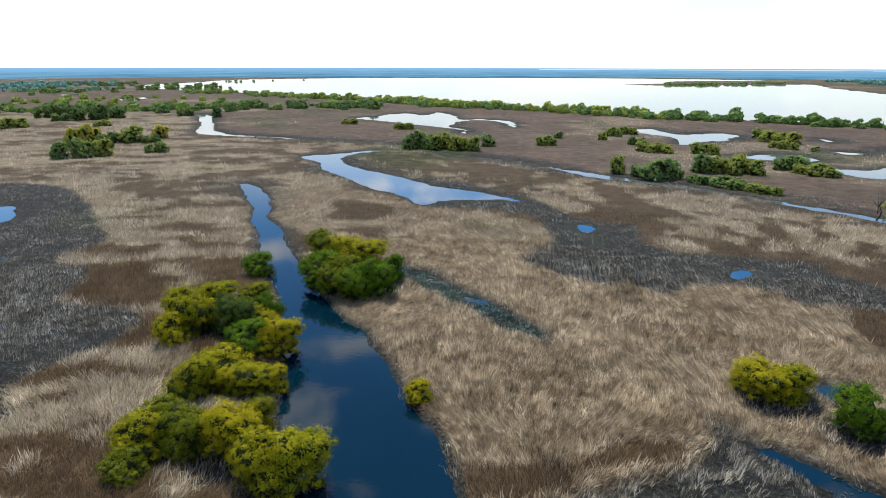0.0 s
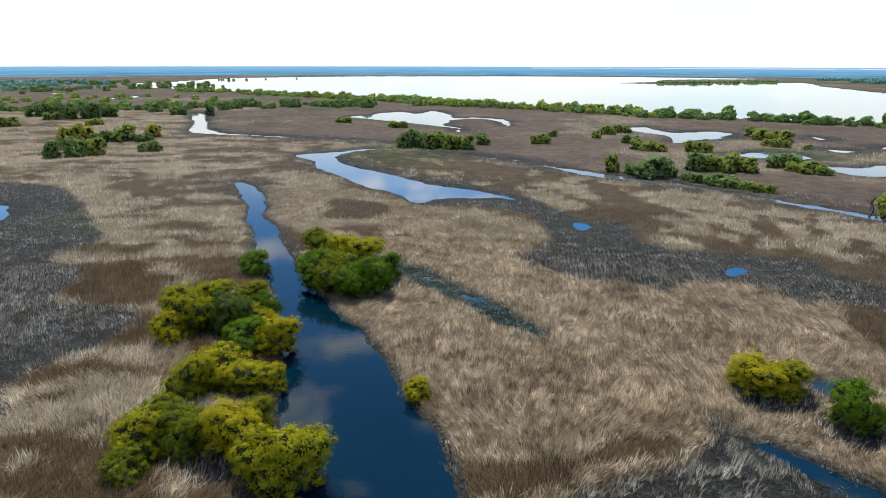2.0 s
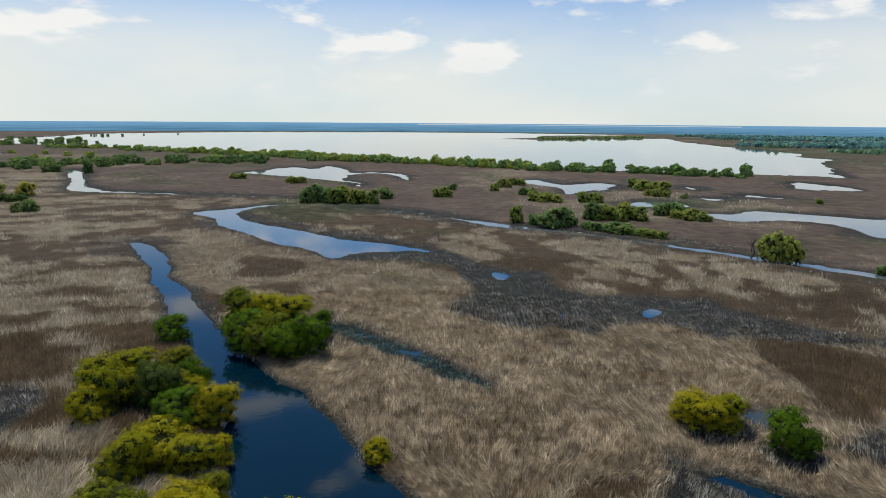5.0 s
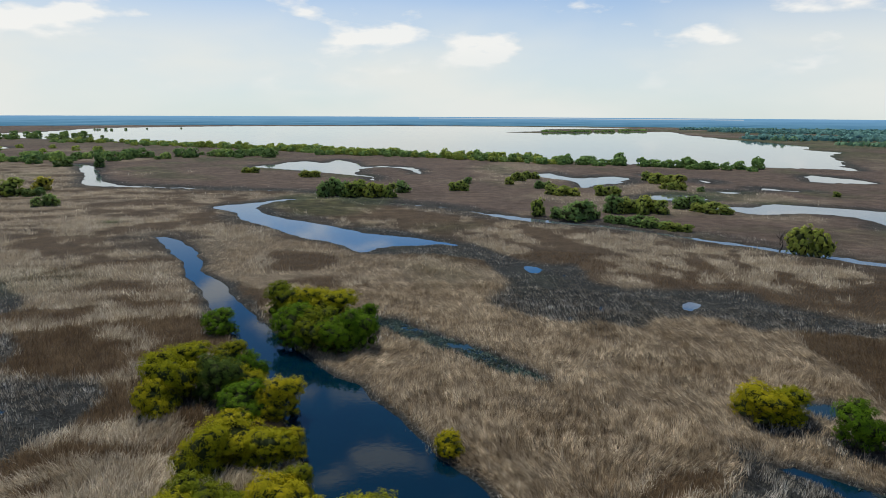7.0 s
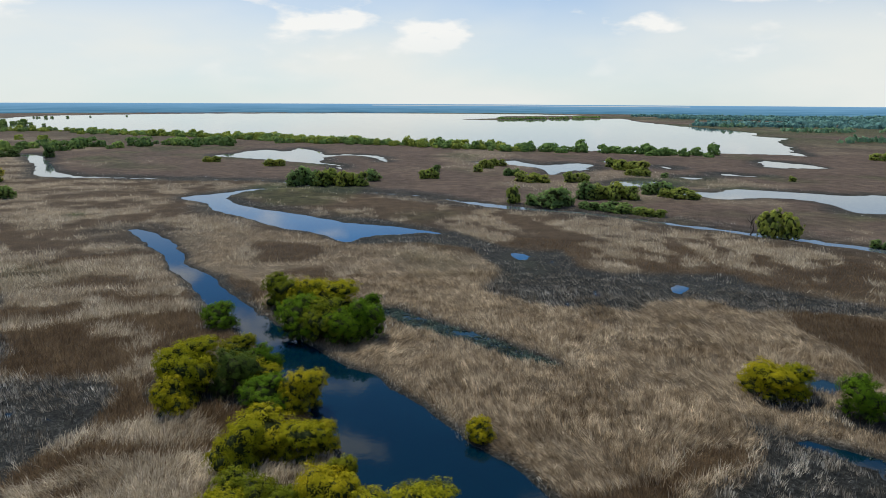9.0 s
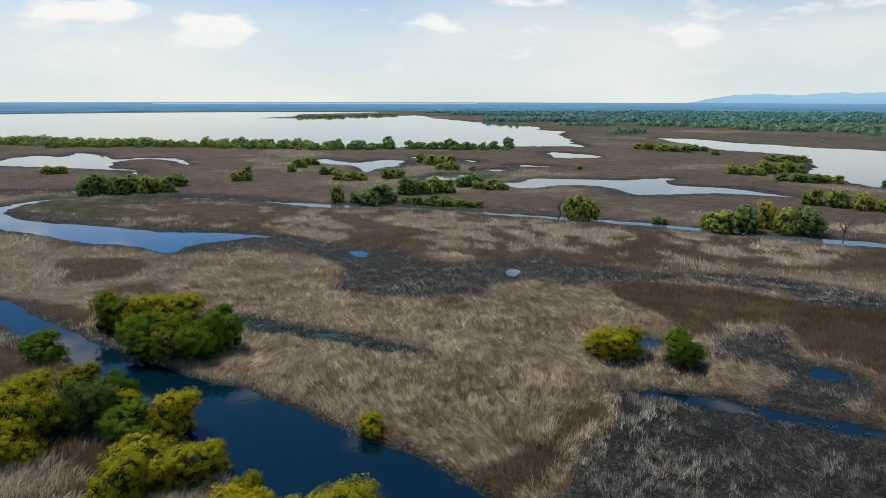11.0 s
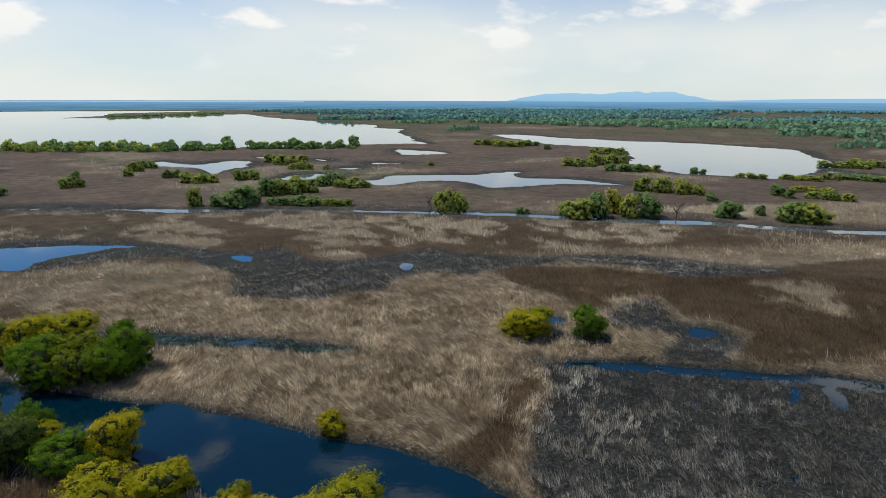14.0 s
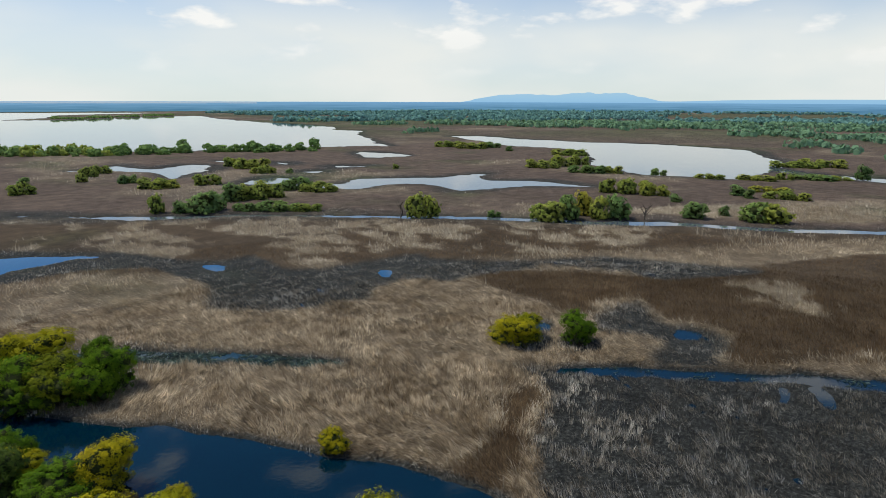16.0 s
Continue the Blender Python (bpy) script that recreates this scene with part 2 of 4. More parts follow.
DEEP_HAZE_LEAVES = leaf_material("haze_blue_woodland_leaves", (0.161, 0.305, 0.344), (0.199, 0.371, 0.387), (0.254, 0.44, 0.425))
# paler, greyer copies of the willow leaves: haze put into the distant ones
HAZED_LEAVES = {
    "yellow": leaf_material("hazed_yellow_willow_leaves", (0.269, 0.257, 0.0539), (0.503, 0.465, 0.0873), (0.737, 0.643, 0.121), 0.45),
    "olive": leaf_material("hazed_olive_willow_leaves", (0.192, 0.24, 0.0687), (0.381, 0.439, 0.114), (0.612, 0.62, 0.167), 0.45),
    "green": leaf_material("hazed_green_willow_leaves", (0.125, 0.205, 0.0839), (0.253, 0.369, 0.14), (0.422, 0.552, 0.206), 0.45),
    "dark": leaf_material("hazed_dark_willow_leaves", (0.0917, 0.157, 0.0685), (0.184, 0.279, 0.107), (0.311, 0.408, 0.153), 0.45),
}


# ---------------------------------------------------------------- the plan of the delta
def value_noise(x, y, size, seed):
    x, y = np.asarray(x) / size, np.asarray(y) / size
    ix, iy = np.floor(x).astype(np.int64), np.floor(y).astype(np.int64)
    fx, fy = x - ix, y - iy
    fx, fy = fx * fx * (3 - 2 * fx), fy * fy * (3 - 2 * fy)

    def corner(a, b):
        h = (a * 374761393 + b * 668265263 + seed * 974634777) & 0x7FFFFFFF
        h = ((h ^ (h >> 13)) * 1274126177) & 0x7FFFFFFF
        h = ((h ^ (h >> 11)) * 668265263) & 0x7FFFFFFF
        return ((h ^ (h >> 16)) & 0xFFFF) / 65535.0

    low = corner(ix, iy) * (1 - fx) + corner(ix + 1, iy) * fx
    high = corner(ix, iy + 1) * (1 - fx) + corner(ix + 1, iy + 1) * fx
    return low * (1 - fy) + high * fy


def fractal(x, y, size, seed, octaves=3):
    total, weight = 0.0, 0.0
    for k in range(octaves):
        total = total + value_noise(x, y, size / 2**k, seed + 17 * k) * 0.55**k
        weight += 0.55**k
    return total / weight


def rounded(points, closed=True, steps=4):
    """A smooth line through the points (Catmull-Rom)."""
    p = np.array(points, float)
    n = len(p)
    rows = []
    for i in range(n if closed else n - 1):
        a, b, c, d = (p[j % n] if closed else p[min(max(j, 0), n - 1)] for j in (i - 1, i, i + 1, i + 2))
        for k in range(steps):
            t = k / steps
            rows.append(0.5 * (2 * b + (c - a) * t + (2 * a - 5 * b + 4 * c - d) * t**2 + (3 * b - a - 3 * c + d) * t**3))
    if not closed:
        rows.append(p[-1])
    return np.array(rows)


FAR_OFF = 400.0


def near_box(x, y, pts, margin):
    return np.nonzero((x > pts[:, 0].min() - margin) & (x < pts[:, 0].max() + margin) & (y > pts[:, 1].min() - margin) & (y < pts[:, 1].max() + margin))[0]


def outline_distance(x, y, outline, margin=60.0):
    """Metres to a closed shore, negative inside."""
    out = np.full(len(x), FAR_OFF)
    pick = near_box(x, y, outline, margin)
    if not len(pick):
        return out
    px, py = x[pick], y[pick]
    best, inside = np.full(len(pick), 1e12), np.zeros(len(pick), bool)
    for a, b in zip(outline, np.roll(outline, -1, 0)):
        dx, dy = b - a
        k = np.clip(((px - a[0]) * dx + (py - a[1]) * dy) / (dx * dx + dy * dy + 1e-9), 0, 1)
        best = np.minimum(best, (px - a[0] - k * dx) ** 2 + (py - a[1] - k * dy) ** 2)
        if a[1] != b[1]:
            inside ^= ((a[1] > py) != (b[1] > py)) & (px < dx * (py - a[1]) / dy + a[0])
    out[pick] = np.where(inside, -1, 1) * np.sqrt(best)
    return out


def stream_distance(x, y, line, margin=60.0):
    """Metres to the bank of a stream given by rows of x, y, half width; negative in the water."""
    out = np.full(len(x), FAR_OFF)
    pick = near_box(x, y, line, margin)
    if not len(pick):
        return out
    px, py = x[pick], y[pick]
    best = np.full(len(pick), FAR_OFF)
    for a, b in zip(line[:-1], line[1:]):
        dx, dy = b[0] - a[0], b[1] - a[1]
        k = np.clip(((px - a[0]) * dx + (py - a[1]) * dy) / (dx * dx + dy * dy + 1e-9), 0, 1)
        best = np.minimum(best, np.hypot(px - a[0] - k * dx, py - a[1] - k * dy) - (a[2] + k * (b[2] - a[2])))
    out[pick] = best
    return out


STREAMS = {
    "channel": ("dark blue main channel between reed banks", [
        (4, -120, 8), (-2, -60, 8), (-6, -10, 8), (-6, 25, 8.5), (-4, 46, 8), (-8.5, 58, 7), (-12.8, 67, 6), (-17.5, 77, 5), (-23, 85.5, 4),
        (-31, 99.5, 2.9), (-38, 110.5, 2.9), (-43, 121, 2.6), (-48.5, 131, 2.4), (-56, 143, 1.7), (-60, 154, 2.2), (-66.5, 166.5, 2.6), (-74, 176, 2.4), (-80, 182.5, 1.4)]),
    "ditch": ("narrow weedy ditch in the reed bed", [
        (-29, 108, 1.5), (-20, 108.5, 2.2), (-13.2, 106.3, 2.6), (-8.2, 103, 2.2), (-3.6, 97.6, 2.0), (1.4, 92.6, 1.8), (6, 87, 1.5), (9.2, 83.3, 1.0), (11, 81, 0.4)]),
    "canal": ("straight narrow canal before the willows", [
        (-232, 440, 2.5), (-224, 428, 4), (-201, 392, 5), (-180, 355, 4.5), (-165, 325, 6), (-150, 313, 4), (-130, 308, 1.6), (-100, 300, 0.7), (-57, 290, 0.5), (-29, 262, 0.5), (-11, 251, 0.5),
        (8, 238, 0.6), (15, 230, 0.7), (20, 225, 2.2), (26, 219, 3.6), (32, 213, 3.2), (42, 206, 2.0), (52, 200, 1.4), (66, 188, 1.2), (80, 172.5, 1.7), (90, 162, 2.2)]),
    "canal_east": ("straight narrow canal before the willows", [
        (90, 162, 2.5), (100, 153, 2.5), (112, 138.5, 2.5), (126, 117, 2.6), (132, 110, 3), (142, 98.5, 3), (148, 85, 2.6), (156, 72, 2.5), (171, 53, 2.5), (190, 20, 2.5), (205, -30, 2.5), (215, -120, 2.5)]),
    "runnel": ("shallow runnel through the dark marsh", [
        (31, 59, 0.4), (34, 56.8, 1.3), (38, 52, 1.4), (43, 46.2, 1.4), (48, 40.8, 1.4), (52.4, 35.3, 1.5), (58, 27.5, 1.5), (68, 10, 1.7), (75, -30, 2)]),
    "lake_arm": ("pale arm of the eastern lake", [(322, 136, 7), (311, 112, 7), (309, 84, 8), (300, 40, 9), (300, -60, 10)]),
}
SHORES = {
    "lake": ("wide pale lake reaching to the distance", [
        (-647, 989), (-521, 864), (-391, 792), (-296, 745), (-210, 692), (-136, 648), (-82, 608), (-43, 570), (6, 552), (49, 520), (80, 490), (119, 465), (168, 440), (215, 428), (250, 416), (278, 400),
        (286, 433), (323, 490), (356, 549), (399, 602), (393, 643), (429, 709), (436, 773), (436, 849), (442, 965), (462, 1133), (498, 1292), (317, 1225), (224, 1190), (154, 1211), (242, 1319),
        (298, 1480), (412, 1535), (534, 1607), (346, 1723), (200, 1759), (-5, 1784), (-250, 1726), (-444, 1680), (-549, 1584), (-632, 1500), (-684, 1429), (-661, 1234), (-663, 1115)]),
    "lake_east": ("pale eastern lake beyond the willows", [
        (398, 459), (425, 447), (419, 405), (419, 372), (425, 346), (431, 321), (443, 301), (448, 278), (447, 254), (445, 209), (442, 191), (396, 172), (370, 149), (332, 137), (290, 130), (264, 130),
        (259, 144), (253, 155), (249, 168), (252, 181), (270, 202), (270, 214), (303, 230), (319, 242), (334, 256), (348, 275), (355, 305), (348, 327), (349, 350), (363, 382), (374, 412)]),
    "pool": ("long blue pool in the reed marsh", [
        (-85, 241), (-79, 249), (-69, 255), (-64, 261), (-53, 266), (-60, 257), (-67, 245), (-65, 236), (-56, 222), (-49, 214), (-39, 206), (-29, 198), (-18.7, 188), (-7, 182), (-1.8, 177), (7, 168.4),
        (0, 170.5), (-8.8, 169.6), (-15.6, 167.7), (-19.8, 162), (-23.2, 168), (-27.3, 172.8), (-32.6, 178.6), (-43.5, 187.8), (-48, 194), (-56.5, 203.5), (-65.4, 215.3), (-70.8, 227.9), (-77.4, 234.2)]),
    "pond_small": ("small blue pond in dark sedge", [(19.2, 146.1), (20.7, 146.3), (22.6, 143.5), (21.5, 140.3), (19.1, 140.9)]),
    "pond": ("small blue pond in dark sedge", [(43.6, 114.6), (44.6, 116.3), (46.6, 117), (47, 114), (45.4, 112.4), (43.6, 111.2), (42.6, 112)]),
    "pond_west": ("blue pond in the western marsh", [(-126, 143), (-123.5, 144.2), (-117.5, 139.2), (-113, 133), (-115, 127), (-128, 126), (-138, 134)]),
    "lagoon": ("pale lagoon with a reed spit", [
        (-110, 425), (-102, 442), (-98, 464), (-90, 469), (-72, 458), (-64, 486), (-52, 458), (-43, 429), (-29, 431), (-11, 419), (-6, 387), (-8, 381), (-14, 405), (-26, 422), (-39, 416), (-46, 397),
        (-39, 372), (-30, 362), (-27, 336), (-29, 342), (-32, 360), (-55, 376), (-84, 400)]),
    "lagoon_middle": ("pale lagoon among willow bushes", [
        (46, 373), (61, 375), (75, 382), (77, 361), (86, 353), (101, 362), (109, 355), (101, 330), (90, 320), (75, 306), (76, 314), (79, 331), (71, 347), (60, 361)]),
    "lagoon_small": ("small pale lagoon among willow bushes", [(90, 266), (95, 274), (107, 278), (113, 278), (118, 266), (109, 256), (97, 259)]),
    "lagoon_east": ("long pale lagoon with a ragged shore", [
        (106, 250), (116, 241), (128, 241), (137, 247), (154, 237), (167, 229), (180, 230), (196, 226), (180, 217), (178, 206), (190, 191), (190, 177), (190, 161), (179, 176), (170, 184), (148, 190),
        (141, 193), (145, 204), (144, 216), (133, 224), (117, 222), (106, 238)]),
    "inlet": ("small pale inlet beside the lake", [(224, 365), (233, 356), (236, 323), (207, 331), (204, 338)]),
    "slit": ("thin pale pool in brown marsh", [(158, 300), (163, 300), (166, 295), (173, 292), (169, 288), (162, 290), (155, 293)]),
    "slit_north": ("thin pale pool near the lake shore", [(143, 341), (145, 338), (149, 332), (145, 326), (142, 332)]),
    "slit_middle": ("thin pale pool among willow bushes", [(133, 292), (137, 289), (143, 289), (139, 283), (134, 283)]),
    "slit_bush": ("thin pale pool beside the willow belt", [(121, 375), (125, 371), (122, 365), (119, 368)]),
    "marsh_pool": ("little pool in broken grey sedge", [(56.3, 55.6), (58.7, 54.8), (59.5, 52.3), (56.4, 51.6), (54.1, 53.4)]),
    "sedge_pool": ("little pool in dark sedge", [(46.9, 37.0), (48.2, 36.3), (45.6, 35.2), (43.1, 35.1), (43.9, 36.0)]),
    "sedge_pool_pale": ("little pool in dark sedge", [(50.3, 34.3), (51.7, 33.4), (49.5, 31.6), (46.7, 30.5), (46.7, 31.7), (48.3, 33.1)]),
    "bush_pool": ("little pool between two willow bushes", [(40, 72.2), (42.2, 73.5), (44.4, 72.6), (43.6, 70.2), (41.2, 69.8)]),
    "wood_pond": ("pale pond far among woods", [(928, 630), (960, 560), (935, 505), (905, 560)]),
    "wood_pond_east": ("pale pond far among woods", [(1148, 520), (1150, 470), (1102, 430), (1090, 480)]),
    "west_pond": ("pale pond far in the western marsh", [(-548, 684), (-535, 703), (-500, 694), (-515, 676)]),
    "west_pond_far": ("pale pond far in the western marsh", [(-425, 640), (-410, 650), (-380, 600), (-392, 592)]),
}
MARSHES = [
    [(-150, 171), (-141, 172), (-129, 169), (-115, 159), (-104, 149), (-89, 130), (-81, 124), (-77, 115), (-78, 107), (-76, 102), (-69, 100), (-65, 94), (-63.5, 87), (-60, 84), (-47, 82), (-44, 77), (-44.5, 72),
     (-45.6, 66), (-46.7, 60), (-46, 58), (-41, 50), (-50, 20), (-120, 30), (-190, 100), (-180, 160)],
    [(-64, 218), (-55, 201), (-42, 183), (-31, 172), (-21, 159), (-14, 157), (-2, 157.5), (8, 151), (10.6, 143), (13, 134), (12, 125), (8.5, 119), (7.5, 115), (10.6, 110.4), (15, 106.5), (20, 104), (26, 103), (30, 100.6),
     (33, 102.4), (36, 105.5), (40, 105), (45, 104), (49, 99), (54, 99), (61, 97.5), (65, 96.5), (74, 90), (80, 80), (81, 73.5), (84, 69), (95, 63), (105, 60), (98, 76), (91, 89.5), (82, 96), (70, 106), (62, 116), (62, 122), (56, 124), (46, 125), (39, 126),
     (34.7, 128.6), (31.3, 134.4), (32, 146.5), (23, 148), (16, 158), (10.6, 168), (1, 180), (-11, 192), (-30, 200), (-48, 216), (-60, 236), (-70, 246)],
    [(5.9, 44), (7.7, 46.2), (12, 49), (17, 52.6), (22.8, 54.7), (25.5, 58.7), (26.6, 62.4), (28, 64), (32.6, 59.6), (38, 54.5), (43, 48.8), (48, 43.2), (53, 37.8), (60, 29), (75, 10), (75, -30), (20, -30), (6, 0), (4, 30)],
    [(45.5, 63.4), (48.3, 65.8), (59, 69.5), (65, 68), (64.4, 64.4), (59, 59.4), (61.3, 53.7), (59.7, 48.4), (50.4, 45.3), (49.8, 41.9), (42.3, 50.3), (45.3, 52.8), (50.8, 56.8)],
]
BROWNS = [
    [(60, 101), (73.5, 89), (79, 79), (85, 72), (97, 67), (115, 59), (142, 46), (150, 10), (110, -10), (75, 12), (64, 28.8), (51, 42.3), (53, 46), (60, 48.4), (62.6, 54.3), (60.4, 60), (64.4, 64.4), (65.5, 68.5), (59, 71), (53.3, 68.6), (50.5, 73.7), (53, 84), (54, 97)],
    [(-45, 147), (-43, 163), (-27, 157), (-26, 144), (-36, 140)],
    [(-34, 132), (-22, 137), (-16, 133), (-17, 126), (-26, 126)],
    [(-47, 129), (-43, 132), (-36, 125), (-33, 117), (-36, 114)],
    [(-63, 87), (-70, 100), (-60, 102), (-53, 95), (-45, 85), (-58, 84)],
    [(-3, 52), (0, 54.5), (5, 52.5), (10, 54), (16, 57), (21, 58.5), (24, 58.5), (22, 54.7), (17, 52.6), (12, 49), (7.7, 46.2), (3, 46)],
]
# dark brushy ground under the near willows, with their shade painted in: x, y, radius
BRUSH_SHADE = [(-21, 102, 8), (-16, 98, 4.5), (-26, 108, 5), (-37.5, 102, 3), (-35, 80, 6.5), (-28, 80, 6.5), (-24, 74, 4.5), (-25, 64, 4.5), (-20, 64.5, 3.5), (-25, 51, 4.5), (-18.5, 51.5, 5.5), (-12.5, 48.5, 4.5), (36, 69, 4), (41, 63, 3), (-2.5, 63.3, 1.5)]
PALES = [
    [(6, 185), (15, 195), (25, 184), (27, 163), (17, 159), (9, 172)],
    [(33, 136), (39, 147), (46, 145), (42, 127), (35, 127)],
    [(40, 151), (49, 164), (60, 162), (74, 160), (71, 150), (55, 145), (45, 147)],
    [(74, 160), (86, 154), (80, 141), (70, 147)],
    [(63, 132), (70, 135), (75, 130), (70, 120), (64, 124)],
    [(54, 184), (63, 186), (66, 176), (62, 166), (54, 172)],
    [(90, 61), (97, 52), (86, 41), (80, 42), (80, 48), (81, 57)],
    [(53, 45), (62, 39), (68, 30), (65, 29), (56, 38)],
    [(101, 134), (113, 126), (127, 108), (126, 96), (108, 90), (98, 95), (93, 111)],
    [(52, 174), (69, 167), (89, 145), (93, 130), (74, 129), (61, 145)],
    [(-81, 198), (-73, 208), (-50, 185), (-41, 169), (-39, 145), (-44, 142), (-54, 152), (-68, 178)],
    [(-21, 123), (-21, 134), (-12, 147), (-2, 154), (11, 139), (12, 126), (4, 119), (-6, 117)],
    [(148, 121), (193, 98), (240, 68), (189, 57), (165, 83)],
]


def smooth(v, a, b):
    k = np.clip((v - a) / (b - a), 0, 1)
    return k * k * (3 - 2 * k)


def plan(x, y):
    """Water distance, the nearest water, and the wetness, paleness and greenness of the marsh at each place; wetness
    also carries painted willow shade.
    """
    r = np.hypot(x + 10, y)
    reach = np.clip(r * 0.014, 1.9, 10)
    wx = x + reach * (fractal(x, y, 4.5, 3, 3) - 0.5 + np.where(r > 150, 2 * (fractal(x, y, 40, 5, 2) - 0.5), 0))
    wy = y + reach * (fractal(x, y, 4.5, 4, 3) - 0.5 + np.where(r > 150, 2 * (fractal(x, y, 40, 6, 2) - 0.5), 0))
    shore, which = np.full(len(x), FAR_OFF), np.zeros(len(x), int)
    for k, (label, line) in enumerate(STREAMS.values()):
        d = stream_distance(wx, wy, rounded(line, False))
        which[d < shore] = k
        shore = np.minimum(shore, d)
    for k, (label, ring) in enumerate(SHORES.values()):
        d = outline_distance(wx, wy, rounded(ring, True, 2 if len(ring) > 25 else 4))
        which[d < shore] = k + len(STREAMS)
        shore = np.minimum(shore, d)
    wet_shade = np.zeros(len(x))
    wob = 4 * (fractal(x, y, 9, 21) - 0.5)
    for ring in MARSHES:
        wet_shade = np.maximum(wet_shade, smooth(-(outline_distance(x, y, rounded(ring), 20) + wob), -0.8, 1.6))
    brown = np.zeros(len(x))
    for ring in BROWNS:
        brown = np.maximum(brown, smooth(-(outline_distance(x, y, rounded(ring), 20) + wob), -1, 1.5))
    patch = np.zeros(len(x))
    for ring in PALES:
        patch = np.maximum(patch, smooth(-(outline_distance(x, y, rounded(ring), 20) + 2.2 * wob), -2.5, 3.0))
    # mud and broken sedge along the lagoons, the ponds and the canal
    far = smooth(r, 120, 260)
    wet_shade = np.maximum(wet_shade, far * 0.85 * smooth(-shore + 14 * (fractal(x, y, 30, 9) - 0.35), -9, 0))
    upper = smooth(y, 92, 112) * (1 - far)
    wet_shade = np.maximum(wet_shade, upper * 0.9 * smooth(-shore + 5 * (fractal(x, y, 6, 11) - 0.45), -2.6, -0.3))
    wet_shade = np.maximum(wet_shade, smooth(-shore, -1.3, -0.5))
    # discs under the willows: brushy ground darkened as if shaded by the crowns
    for cx, cy, size in BRUSH_SHADE:
        wet_shade = np.maximum(wet_shade, 0.9 * smooth(size - np.hypot(x - cx, y - cy) + 0.8 * wob, -0.8, 1.0))
    # dead reed: pale where it has been flattened, brown where it stands
    streak = fractal(x + 0.5 * y, y * 0.8, 15, 31, 4)
    line = np.array(rounded(STREAMS["canal"][1] + STREAMS["canal_east"][1][1:], False))
    order = np.argsort(line[:, 0])
    canal_y = np.interp(x, line[order, 0], line[order, 1])
    beyond = smooth(y - canal_y, -4, 8)
    chan = np.array(rounded(STREAMS["channel"][1], False))
    west = smooth(np.interp(y, chan[:, 1], chan[:, 0]) - x, 0, 6) * (1 - beyond)
    fleck = fractal(x, y, 5, 33, 3)
    pale_near = 0.62 + 0.9 * (streak - 0.42)
    pale_west = 0.03 + 0.90 * smooth(0.7 * fractal(0.5 * x - 0.2 * y, y, 8.5, 35, 4) + 0.3 * fleck, 0.41, 0.56)
    pale_mid = np.maximum(0.95 * patch * smooth(fleck, 0.36, 0.54), 0.75 * smooth(0.6 * streak + 0.4 * fleck, 0.53, 0.60) * (1 - 0.7 * smooth(x, 95, 115)))
    pale_far = np.maximum(0.6 * smooth(fractal(x, y, 60, 37, 4), 0.56, 0.72), 0.85 * patch)
    middle = smooth(y - (150 - 0.62 * np.clip(x, -40, 200)), -6, 6)
    pale = pale_near * (1 - middle) + pale_mid * middle
    pale = pale * (1 - west) + pale_west * west
    pale = pale * (1 - beyond) + pale_far * beyond
    pale = np.clip(np.maximum(pale * (1 - 0.92 * brown), 0.92 * patch * smooth(fleck, 0.36, 0.54) * (1 - beyond)), 0, 1)
    green = 0.5 * smooth(fractal(x, y, 45, 41), 0.6, 0.8) * smooth(r, 90, 200)
    green = np.maximum(green, 0.9 * smooth(5 - np.hypot(x + 103.5, (y - 207) * 0.7), 0, 4))
    woods = smooth(r, 480, 800) * smooth(fractal(x, y, 260, 43), 0.40, 0.55) * smooth(x, -900, 500)
    green = np.maximum(green, 0.6 * woods)
    lodged = (1 - middle) * (1 - west) * (1 - beyond) * (1 - brown)
    return dict(shore=shore, which=which, wet_shade=wet_shade, pale=pale, green=green, lodged=lodged, brown=brown, beyond=beyond, west=west, r=r)


def land_height(p, x, y):
    z = np.clip(p["shore"] * 0.3, -0.4, 0.4) + 0.12 * (fractal(x, y, 5, 51) - 0.5) * (p["shore"] > 1.5)
    pits = 0.10 + 0.42 * (fractal(x, y, 1.7 + 1.2 * smooth(p["r"], 85, 140), 53, 3) - 0.44) + 0.12 * (fractal(x, y, 14, 55, 2) - 0.5)
    near_wet = p["wet_shade"] * (1 - smooth(p["r"], 150, 200))
    return np.where(p["shore"] > 0.3, z * (1 - near_wet) + np.clip(pits, -0.2, 0.25) * near_wet, z)


def mesh_of(name, verts, faces, mat, smooth_faces=False):
    """A mesh from arrays of corners and of faces that all have the same number of corners."""
    me = bpy.data.meshes.new(name)
    n, c = faces.shape
    me.vertices.add(len(verts))
    me.vertices.foreach_set("co", np.ascontiguousarray(verts, np.float32).ravel())
    me.loops.add(n * c)
    me.loops.foreach_set("vertex_index", np.ascontiguousarray(faces, np.int32).ravel())
    me.polygons.add(n)
    me.polygons.foreach_set("loop_start", np.arange(0, n * c, c, dtype=np.int32))
    me.polygons.foreach_set("use_smooth", np.full(n, smooth_faces))
    me.update(calc_edges=True)
    if mat:
        me.materials.append(mat)
    return me


